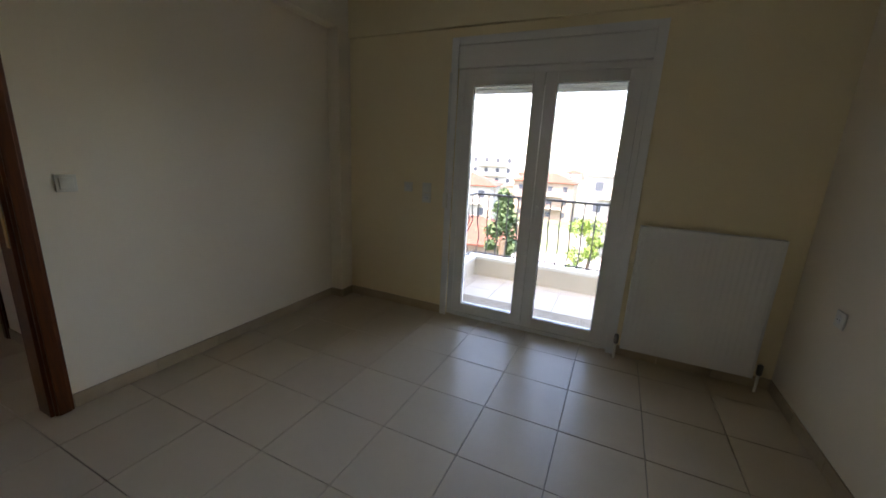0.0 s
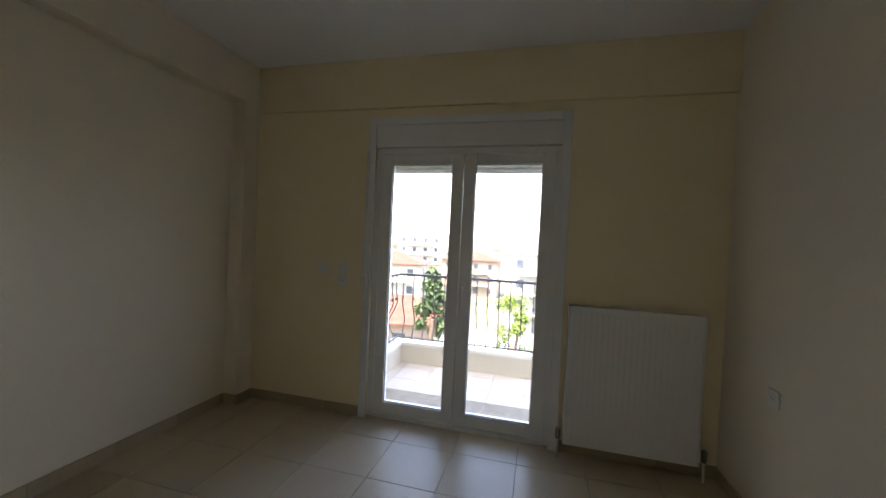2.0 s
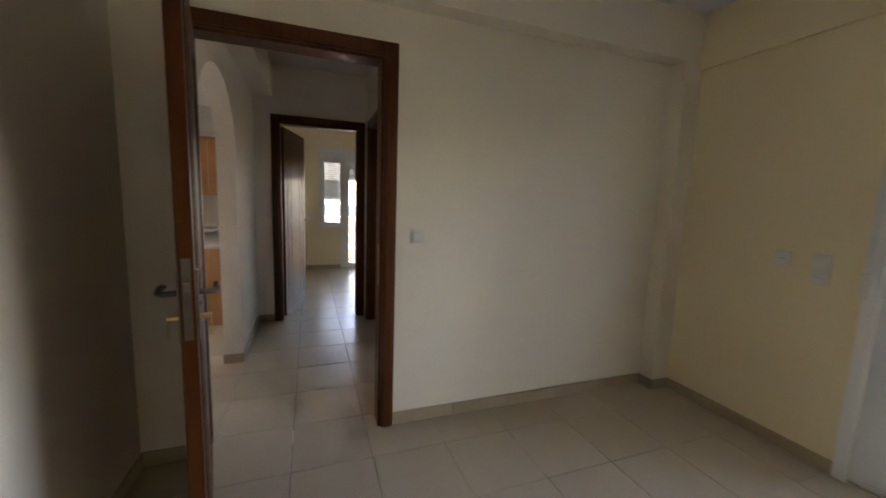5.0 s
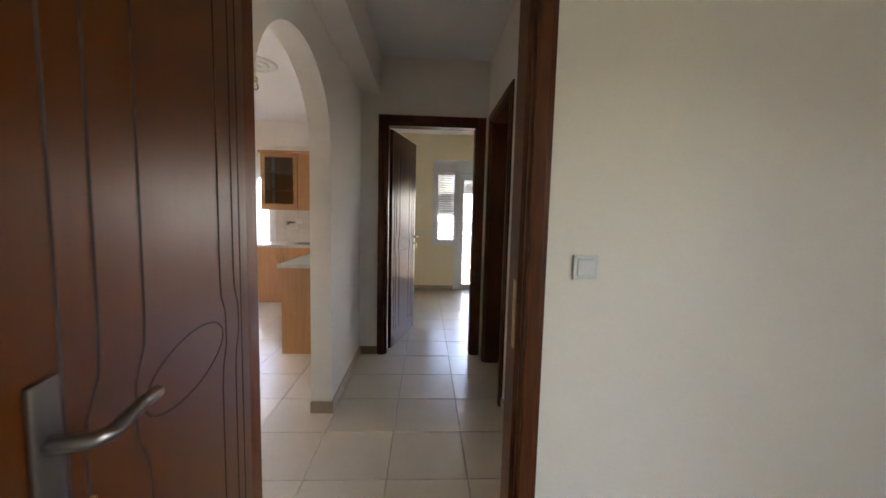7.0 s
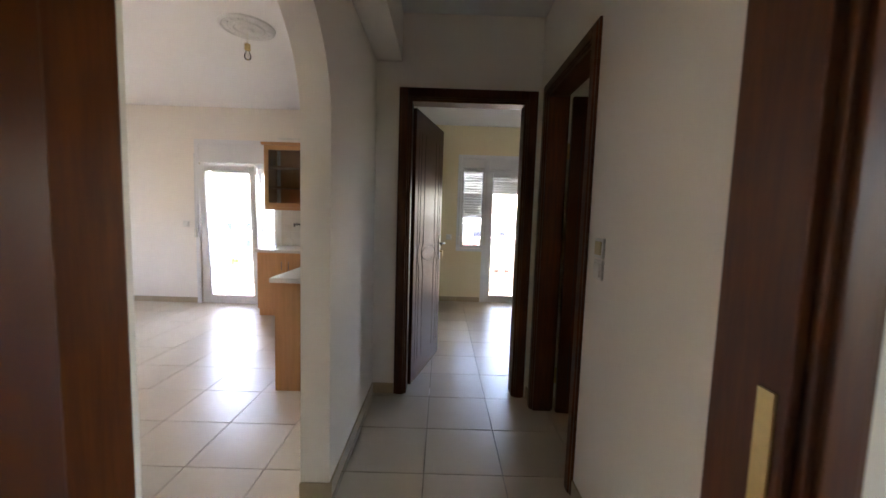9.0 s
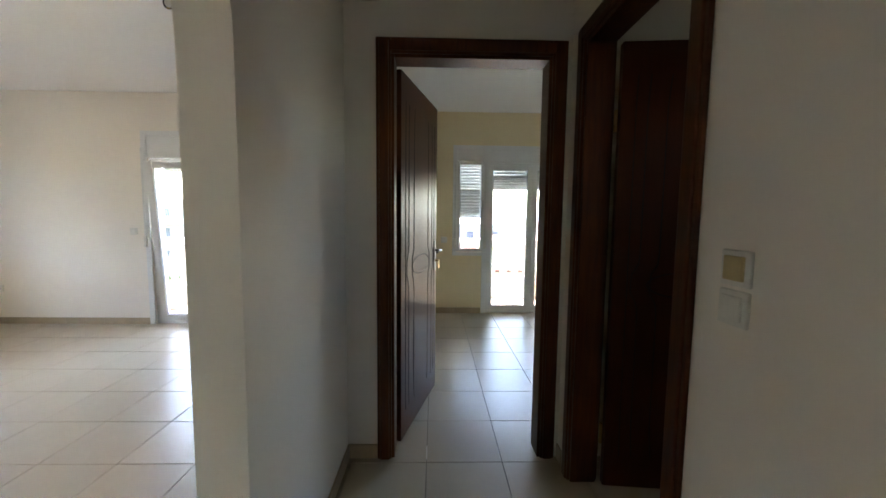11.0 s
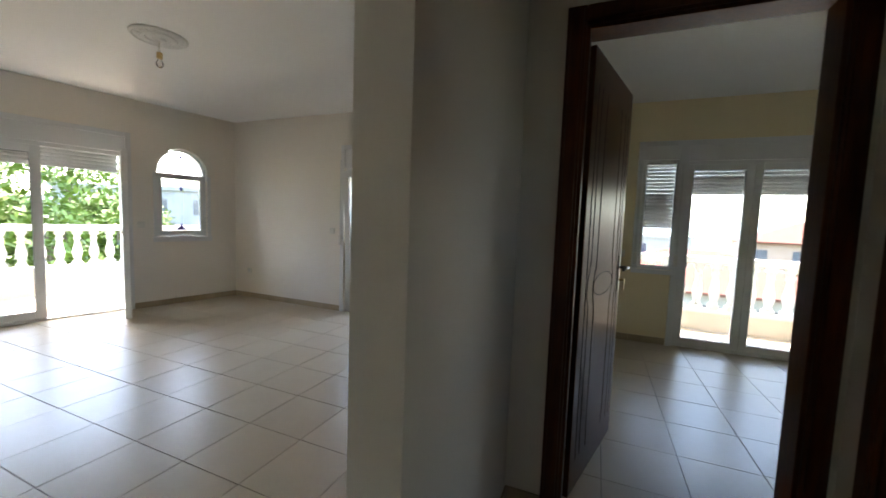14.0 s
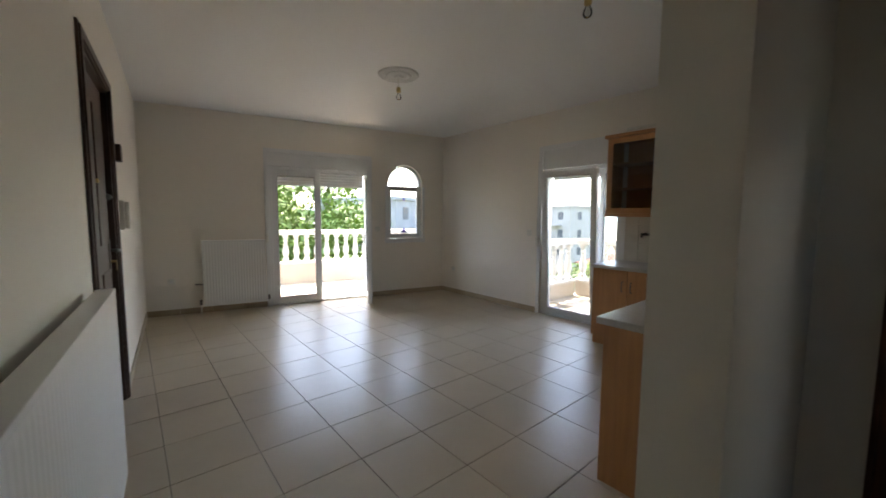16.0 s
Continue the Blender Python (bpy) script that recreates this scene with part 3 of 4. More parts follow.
# ---- radiators ----
def radiator(m, w, h, label):
    root = empty("radiator", m, label, "radiator")
    bm = bmesh.new()
    n = int(w / 0.0333)
    zs = (0.02, 0.045, h - 0.045, h - 0.02)
    rows = []
    for z in zs:
        row = []
        for i in range(n * 4 + 1):
            x = 0.012 + (w - 0.024) * i / (n * 4)
            d = 0.0016 if (i % 4 in (1, 2) and zs[1] - 0.001 <= z <= zs[2] + 0.001) else 0.0
            row.append(bm.verts.new((x, -0.10 - d, z)))
        rows.append(row)
    for a, b in zip(rows, rows[1:]):
        for i in range(len(a) - 1):
            bm.faces.new((a[i], a[i + 1], b[i + 1], b[i]))
    part("front_panel", bm, RADIATOR, root, "white ribbed steel panel", m=Matrix.Translation((0, 0, 0)))
    box_part("side_panel", (0.0, -0.101, 0, 0.012, -0.035, h), RADIATOR, root, bevel=0.003)
    box_part("side_panel", (w - 0.012, -0.101, 0, w, -0.035, h), RADIATOR, root, bevel=0.003)
    box_part("top_grille", (0.0125, -0.101, h - 0.02, w - 0.0125, -0.035, h), RADIATOR, root, bevel=0.003)
    box_part("bottom_rail", (0.0125, -0.1, 0.0, w - 0.0125, -0.085, 0.02), RADIATOR, root, bevel=0.003)
    box_part("rear_panel", (0.0125, -0.06, 0.02, w - 0.0125, -0.045, h - 0.0205), RADIATOR, root, bevel=0.003)
    for x in (0.15, w - 0.15):
        box_part("bracket", (x - 0.015, -0.045, 0.1, x + 0.015, -0.0005, h - 0.1), METAL, root, "steel wall bracket")
    return root


def radiator_pipes(root, x, z_conn, z_floor):
    bm = bmesh.new()
    lathe(bm, [(0.014, -0.03), (0.016, -0.015), (0.016, 0.03), (0.011, 0.04)], 10, Matrix.Translation((x, -0.07, z_conn)))
    valve = part("valve", bm, METAL, root, "metal radiator valve", smooth=True)
    bm = bmesh.new()
    tube(bm, [(x, -0.07, z_conn), (x, -0.07, z_floor)], 0.008, 8)
    part("pipe", bm, PLASTIC, valve, "white pipe to the floor", smooth=True)


r1 = radiator(M_B1N @ Matrix.Translation((2.565, 0, 0.10)), 0.765, 0.885, "white steel panel radiator beside the balcony door")
radiator_pipes(r1, -0.03, 0.05, -0.10)
radiator_pipes(r1, 0.80, 0.05, -0.10)
r2 = radiator(M_LS @ Matrix.Translation((LS - 3.60, 0, 0.10)), 0.755, 0.87, "white steel panel radiator under a bare wall")
radiator_pipes(r2, -0.03, 0.05, -0.10)
radiator_pipes(r2, 0.785, 0.05, -0.10)
stub = bmesh.new()
tube(stub, [(-0.09, -0.03, 0.29), (-0.02, -0.05, 0.29), (0.004, -0.06, 0.29)], 0.009, 8)
part("side_valve", stub, METAL, r2, "metal side valve", smooth=True)
r3 = radiator(M_LE @ Matrix.Translation((0.45, 0, 0.10)), 1.62, 0.88, "white steel panel radiator by the entrance door")
radiator_pipes(r3, 1.65, 0.05, -0.10)


# ---- switches and sockets ----
YELLOWED = material("yellowed_plastic", (0.62, 0.50, 0.25), 0.4, scale=8)


def switch(m, kind="switch", label="ivory plastic light switch on the wall", key=PLASTIC):
    root = empty("light_switch" if kind == "switch" else "socket", m, label, "switch" if kind == "switch" else "socket")
    box_part("cover_plate", (-0.041, -0.010, -0.041, 0.041, -0.0005, 0.041), PLASTIC, root, bevel=0.004)
    if kind == "switch":
        box_part("rocker", (-0.028, -0.016, -0.028, 0.028, -0.009, 0.028), key, root, bevel=0.003)
    else:
        bm = bmesh.new()
        lathe(bm, [(0.021, 0), (0.021, 0.0015), (0.018, 0.002)], 16, pose(0, -0.010, 0, 90))
        part("socket_well", bm, SHUTTER, root, "grey socket well")
        for x in (-0.0095, 0.0095):
            bm = bmesh.new()
            lathe(bm, [(0.0028, 0), (0.0028, 0.001)], 8, pose(x, -0.0121, 0, 90))
            part("pin_hole", bm, DARKP, root)
    return root


AT_B1W = M_B1W @ Matrix.Translation((1.42, 0, 0))
switch(AT_B1W @ Matrix.Translation((0.165, 0, 1.15)))
switch(M_B1N @ Matrix.Translation((0.92, 0, 1.105)))
switch(M_B1N @ Matrix.Translation((0.92, 0, 1.02)), "socket", "ivory plastic socket below a switch")
switch(M_B1N @ Matrix.Translation((0.74, 0, 1.10)), "socket", "small ivory aerial socket on the wall")
switch(M_B1E @ Matrix.Translation((0.76, 0, 0.69)), "socket", "ivory plastic socket low on the wall")
switch(M_HN @ Matrix.Translation((2.22 - 1.11, 0, 1.195)), "switch", "light switch with a yellowed rocker, upper one of two", YELLOWED)
switch(M_HN @ Matrix.Translation((2.22 - 1.11, 0, 1.105)), "switch", "white light switch, lower one of two")
switch(M_LS @ Matrix.Translation((LS - 3.95, 0, 0.44)), "socket", "ivory plastic socket low on the wall")
switch(M_LW @ Matrix.Translation((2.12, 0, 1.10)), "switch", "ivory plastic switch beside the balcony door")
switch(M_LW @ Matrix.Translation((0.55, 0, 0.42)), "socket", "ivory plastic socket near the corner")
switch(M_LS @ Matrix.Translation((LS - 1.2, 0, 1.10)), "switch", "ivory switch between door and arched window")
switch(M_B2W @ Matrix.Translation((0.72, 0, 1.0)), "switch", "ivory switch beside the window")
inter = empty("intercom", M_LE @ Matrix.Translation((3.55, 0, 1.30)), "white plastic door intercom with handset", "intercom")
box_part("body", (-0.05, -0.035, -0.11, 0.05, -0.0005, 0.11), PLASTIC, inter, bevel=0.008)
box_part("handset", (-0.045, -0.065, -0.10, -0.005, -0.036, 0.10), PLASTIC, inter, bevel=0.01)
fuse = empty("door_bell", M_LE @ Matrix.Translation((3.50, 0, 1.75)), "dark plastic door chime box on the wall", "door bell")
box_part("body", (-0.05, -0.04, -0.06, 0.05, -0.0005, 0.06), ENTRY, fuse, bevel=0.006)


# ---- ceiling roses with bulbs ----
def ceiling_rose(x, y):
    root = empty("ceiling_rose", Matrix.Translation((x, y, H)), "white gypsum ceiling rose with a bare bulb", "ceiling lamp", group="ceiling roses")
    bm = bmesh.new()
    lathe(bm, [(0.195, -0.0005), (0.192, -0.012), (0.178, -0.02), (0.165, -0.012), (0.125, -0.012), (0.115, -0.022), (0.097, -0.024), (0.082, -0.014), (0.05, -0.02), (0.035, -0.034), (0.012, -0.036)], 48)
    medallion = part("medallion", bm, PLASTER, root, smooth=False)
    for i in range(16):
        bm = bmesh.new()
        bmesh.ops.create_uvsphere(bm, u_segments=8, v_segments=5, radius=0.015)
        a = 2 * math.pi * i / 16
        part("petal", bm, PLASTER, medallion, m=pose(0.145 * math.cos(a), 0.145 * math.sin(a), -0.011, 0, 0, math.degrees(a)) @ Matrix.Diagonal((1.5, 0.9, 0.45, 1)), smooth=True)
    bm = bmesh.new()
    tube(bm, [(0, 0, -0.03), (0.004, 0, -0.08), (0, 0, -0.13)], 0.004, 6)
    part("cord", bm, PLASTIC, root, "white lamp cord")
    bm = bmesh.new()
    lathe(bm, [(0.01, -0.12), (0.02, -0.125), (0.021, -0.165), (0.017, -0.17)], 12)
    part("lamp_holder", bm, BRASS, root, "brass lamp holder", smooth=True)
    bm = bmesh.new()
    lathe(bm, [(0.013, -0.168), (0.016, -0.185), (0.024, -0.20), (0.026, -0.215), (0.02, -0.232), (0.006, -0.24)], 14)
    part("bulb", bm, GLASS, root, "clear glass bulb", smooth=True)


ceiling_rose(-2.52, -3.93)
ceiling_rose(-2.49, -1.97)


# ---- kitchen ----
def cabinet(name, m, w, d, h, doors, label, foot=0.10, glass=False, category="cabinet"):
    """Front at y = -d, back on the wall at y = 0, x 0 to w."""
    root = empty(name, m, label, category)
    t = 0.018
    for dims in ((0, -d + 0.02, foot, t, -0.001, h), (w - t, -d + 0.02, foot, w, -0.001, h), (t, -d + 0.02, foot, w - t, -0.001, foot + t), (t, -d + 0.02, h - t, w - t, -0.001, h), (t, -0.012, foot + t, w - t, -0.001, h - t)):
        box_part("panel", dims, OAK, root)
    if foot:
        box_part("plinth", (0.0, -d + 0.05, 0.0, w, -d + 0.068, foot - 0.001), OAK, root, "beech plinth")
    n = doors
    for i in range(n):
        xa, xb = w * i / n + 0.002, w * (i + 1) / n - 0.002
        if glass:
            bm = bmesh.new()
            f = 0.055
            for dims in ((xa, -d, foot, xa + f, -d + 0.019, h), (xb - f, -d, foot, xb, -d + 0.019, h), (xa + f, -d, foot, xb - f, -d + 0.019, foot + f), (xa + f, -d, h - f, xb - f, -d + 0.019, h)):
                box(bm, *dims)
            door = part("door", bm, OAK, root, "beech framed glass door")
            gp = box_part("pane", (xa + f - 0.003, -d + 0.007, foot + f - 0.003, xb - f + 0.003, -d + 0.011, h - f + 0.003), SMOKED, door)
            for k in (1, 2):
                z = foot + (h - foot) * k / 3
                box_part("shelf", (t, -d + 0.04, z - 0.008, w - t, -0.013, z + 0.008), OAK, root, "beech shelf")
        else:
            door = box_part("door", (xa, -d, foot + 0.002, xb, -d + 0.019, h - 0.002), OAK, root, "beech laminate door", bevel=0.003)
        bm = bmesh.new()
        hx = xa + 0.04 if i % 2 else xb - 0.04
        hz = (h - 0.16) if foot else (foot + 0.16)
        tube(bm, [(hx, -d, hz - 0.05), (hx, -d - 0.025, hz - 0.045), (hx, -d - 0.025, hz + 0.045), (hx, -d, hz + 0.05)], 0.005, 8)
        part("handle", bm, METAL, door, "metal bow handle")
    return root


WT = 0.80
# west run: room face x = -4.71; x along +y
K_W = framed((-4.71, -2.73), (-4.71, -1.08))
cabinet("base_cabinet", K_W, 0.70, 0.58, WT, 2, "beech laminate base cabinet with two doors")
cabinet("base_cabinet", K_W @ Matrix.Translation((0.702, 0, 0)), 0.35, 0.58, WT, 1, "narrow beech laminate base cabinet by the corner")
cabinet("wall_cabinet", K_W @ Matrix.Translation((-0.03, 0, 1.36)), 0.52, 0.32, 0.78, 1, "beech wall cabinet with smoked glass door", foot=0.0, glass=True)
cabinet("wall_cabinet", K_W @ Matrix.Translation((0.50, 0, 1.36)), 0.80, 0.32, 0.78, 2, "beech wall cabinet with two closed doors", foot=0.0)
cornice = tagged(box_part("cornice", (-0.05, -0.36, 2.141, 1.31, -0.001, 2.175), OAK, None, "", K_W, bevel=0.006), "beech cornice on top of the wall cabinets", "cornice")
rail = tagged(box_part("light_rail", (-0.035, -0.325, 1.325, 1.30, -0.30, 1.359), OAK, None, "", K_W, bevel=0.003), "beech rail under the wall cabinets", "rail")
# north run with its end panel towards the arch: face y = -1.08
K_N = framed((-4.13, -1.08), (-2.2, -1.08))
cabinet("base_cabinet", K_N, 0.95, 0.57, WT, 2, "beech laminate base cabinet on the inner wall")
run_end = cabinet("base_cabinet", K_N @ Matrix.Translation((0.955, 0, 0)), 0.95, 0.57, WT, 2, "beech laminate base cabinet with a closed end panel")
tagged(box_part("worktop", (-0.02, -0.60, WT + 0.001, 1.65, -0.001, WT + 0.037), STONE, None, "", K_W, bevel=0.006), "grey speckled laminate worktop on the base cabinets", "worktop")
tagged(box_part("worktop", (0.03, -0.60, WT + 0.001, 1.955, -0.001, WT + 0.037), STONE, None, "", K_N, bevel=0.006), "grey speckled worktop ending beside the arch", "worktop")
sink = empty("sink", K_W @ Matrix.Translation((0.75, -0.30, WT + 0.037)), "stainless steel sink set in the worktop", "sink")
bm = bmesh.new()
for dims in ((-0.25, -0.2, 0, 0.25, -0.17, 0.006), (-0.25, 0.17, 0, 0.25, 0.2, 0.006), (-0.25, -0.17, 0, -0.22, 0.17, 0.006), (0.22, -0.17, 0, 0.25, 0.17, 0.006), (-0.22, -0.17, 0.0, 0.22, 0.17, 0.002)):
    box(bm, *dims)
part("basin_rim", bm, METAL, sink)
box_part("end_panel", (0.952, -0.572, 0.0, 0.972, -0.001, WT), OAK, run_end, "plain beech end panel", bevel=0.002)
tagged(box_part("cable_trunking", (0.02, -0.022, 2.27, 1.5, -0.0005, 2.295), PLASTIC, None, "", K_W, bevel=0.003), "thin white plastic cable trunking above the wall cabinets", "trunking")
# splash tiles
splash = empty("wall_tiles", K_W, "beige glazed wall tiles above the worktop", "tiles", "structure")
bm = bmesh.new()
box(bm, 0.001, -0.008, 0.001, 0.199, -0.0008, 0.099)
me = mesh_of("tile", bm, SPLASH, 0.0015)
for r in range(6):
    for c in range(8):
        o = new("tile", me)
        o.parent = splash
        o.matrix_basis = Matrix.Translation((c * 0.2, 0, WT + 0.04 + r * 0.1))
switch(K_W @ Matrix.Translation((0.42, -0.008, 1.16)), "socket", "white plastic socket on the wall tiles")
tap = empty("tap", K_W @ Matrix.Translation((0.30, -0.008, 1.14)), "chrome wall tap above the worktop", "tap")
bm = bmesh.new()
tube(bm, [(0, 0, 0), (0, -0.05, 0), (0, -0.07, 0.01), (0, -0.16, 0.0), (0, -0.17, -0.03)], 0.011, 8)
box(bm, -0.06, -0.05, -0.012, 0.06, -0.03, 0.012)
part("spout", bm, METAL, tap, "chrome spout")


# ---- balconies ----
def baluster_mesh():
    bm = bmesh.new()
    box(bm, -0.055, -0.055, 0, 0.055, 0.055, 0.05)
    lathe(bm, [(0.035, 0.05), (0.05, 0.07), (0.035, 0.09), (0.045, 0.12), (0.062, 0.18), (0.055, 0.24), (0.035, 0.33), (0.03, 0.38), (0.045, 0.41), (0.032, 0.44), (0.045, 0.48)], 12)
    box(bm, -0.05, -0.05, 0.48, 0.05, 0.05, 0.53)
    return mesh_of("baluster", bm, RENDERED)


BALUSTER = baluster_mesh()


def balustrade(p0, p1, low, top):
    """White concrete balustrade on a low parapet from p0 to p1."""
    m = framed(p0, p1)
    length = math.hypot(p1[0] - p0[0], p1[1] - p0[1])
    root = empty("balustrade", m, "white concrete balustrade with turned balusters on a parapet", "balustrade", group="balcony balustrades")
    box_part("parapet", (0, -0.07, BASE, length, 0.07, low), MARBLE, root, "beige parapet", bevel=0.005)
    box_part("coping", (-0.02, -0.09, low + 0.001, length + 0.02, 0.09, low + 0.04), RENDERED, root, bevel=0.005)
    box_part("rail", (-0.02, -0.085, top - 0.09, length + 0.02, 0.085, top), RENDERED, root, bevel=0.012)
    n = max(2, int(length / 0.19))
    s = (top - 0.09 - low - 0.04) / 0.53
    for i in range(n):
        o = new("baluster", BALUSTER)
        o.parent = root
        o.matrix_basis = Matrix.Translation((length * (i + 0.5) / n, 0, low + 0.04)) @ Matrix.Diagonal((1, 1, s, 1))


def balcony_floor(name, x0, y0, x1, y1, m=None):
    root = empty(name, m or Matrix.Identity(4), "beige tiled balcony floor", "floor", "structure")
    box_part("slab", (x0, y0, -0.25, x1, y1, -0.035), GROUT, root)
    bm = bmesh.new()
    nx, ny = max(1, round((x1 - x0) / 0.33)), max(1, round((y1 - y0) / 0.33))
    for i in range(nx):
        for j in range(ny):
            a, b = (x1 - x0) / nx, (y1 - y0) / ny
            box(bm, x0 + i * a + 0.002, y0 + j * b + 0.002, -0.0345, x0 + (i + 1) * a - 0.002, y0 + (j + 1) * b - 0.002, -0.022)
    ob = part("floor_tiles", bm, MARBLE, root)
    ob["kind"] = "stuff"


# north, off the bedroom, with an iron railing
balcony_floor("balcony_floor_north", 0.7, 2.396, 3.9, 3.68)
par = empty("parapet_north", Matrix.Identity(4), "low beige balcony parapet with white coping", "parapet", "structure")
box_part("parapet_wall", (0.80, 3.50, -0.2, 3.9, 3.62, 0.18), MARBLE, par)
box_part("parapet_wall", (0.80, 2.40, -0.2, 0.92, 3.4995, 0.18), MARBLE, par)
box_part("coping", (0.78, 3.48, 0.181, 3.92, 3.64, 0.215), RENDERED, par, "white coping", bevel=0.004)
box_part("coping", (0.78, 2.40, 0.181, 0.94, 3.4795, 0.215), RENDERED, par, "white coping", bevel=0.004)
railing = empty("railing", Matrix.Translation((0, 0, 0)), "black wrought iron railing with bellied bars", "railing")
bm = bmesh.new()
box(bm, 0.84, 3.54, 0.95, 3.9, 3.58, 0.975)
box(bm, 0.84, 2.41, 0.95, 0.88, 3.5395, 0.975)
part("hand_rail", bm, IRON, railing, "black iron hand rail", bevel=0.004)
box_part("bottom_rail", (0.86, 3.552, 0.245, 3.9, 3.568, 0.257), IRON, railing)
box_part("bottom_rail", (0.852, 2.41, 0.245, 0.868, 3.5515, 0.257), IRON, railing)
bm = bmesh.new()
pts = []
for i in range(25):
    z = 0.225 + (0.95 - 0.225) * i / 24
    k = (z - 0.225) / 0.725
    out = 0.075 * math.exp(-((k - 0.28) / 0.17) ** 2) - 0.02 * math.exp(-((k - 0.62) / 0.1) ** 2)
    pts.append((0, out, z))
tube(bm, pts, 0.0075, 6)
lathe(bm, [(0.008, 0.68), (0.014, 0.69), (0.014, 0.70), (0.008, 0.71)], 8)
BAR = mesh_of("bar", bm, IRON, smooth=True)
for i in range(25):
    o = new("bar", BAR)
    o.parent = railing
    o.matrix_basis = Matrix.Translation((0.90 + i * 0.12, 3.56, 0))
for i in range(9):
    o = new("bar", BAR)
    o.parent = railing
    o.matrix_basis = pose(0.86, 2.48 + i * 0.12, 0, 0, 0, 90)

# south, off the living room
LSB = M_LS
balcony_floor("balcony_floor_south", -1.5, 0.251, LS + 1.5, 2.12, LSB)
def on_south(s, d):
    p = LSB @ Vector((s, d, 0))
    return (p.x, p.y)
balustrade(on_south(-1.4, 2.0), on_south(LS + 1.4, 2.0), 0.36, 1.02)
# west, off the kitchen and the far bedroom
balcony_floor("balcony_floor_west", -6.50, -4.35, -5.531, 1.80)
balcony_floor("balcony_floor_kitchen", -5.530, -4.35, -4.961, -1.081)
balustrade((-6.40, -4.2), (-6.40, 1.70), 0.22, 0.95)
balustrade((-4.98, -4.25), (-6.28, -4.25), 0.22, 0.95)
balustrade((-6.28, 1.75), (-5.55, 1.75), 0.22, 0.95)

# storey above: an unseen slab added to shade the south door, deep enough to stop the floor sun patch
tagged(box_part("sun_block_slab_south", (-1.5, 0.252, 2.75, LS + 1.5, 1.35, 2.92), RENDERED, None, "", LSB), "unseen white slab above the living room door, added to block the sun", "slab", kind="structure")


# unseen slab added overhead to cut the sun on the west balcony
tagged(box_part("sun_block_slab_west", (-6.3, -4.3, 2.75, -5.54, 1.9, 2.92), RENDERED), "unseen white slab above the bedroom door, added to block the sun", "slab", kind="structure")
# ---- outside ----
GROUND_Z = -12.0
bm = bmesh.new()
bmesh.ops.create_grid(bm, x_segments=60, y_segments=60, size=2500)
ground = part("ground", bm, GRASS, None, "", Matrix.Translation((0, 0, GROUND_Z)))
tagged(ground, "green and dry grass ground between the houses", "ground", kind="structure")
bm = bmesh.new()
prev = None
for i in range(121):
    a = 2 * math.pi * i / 120
    r, h = 1500, 40 + 22 * noise.noise(Vector((math.cos(a) * 5, math.sin(a) * 5, 0))) + 8 * noise.noise(Vector((math.cos(a) * 17, math.sin(a) * 17, 3)))
    cur = (bm.verts.new((r * math.cos(a), r * math.sin(a), GROUND_Z - 5)), bm.verts.new((r * 1.15 * math.cos(a), r * 1.15 * math.sin(a), GROUND_Z + h)))
    if prev:
        bm.faces.new((prev[0], cur[0], cur[1], prev[1]))
    prev = cur
tagged(part("backdrop", bm, HILL), "distant bluish hills on the horizon", "hills", kind="structure")


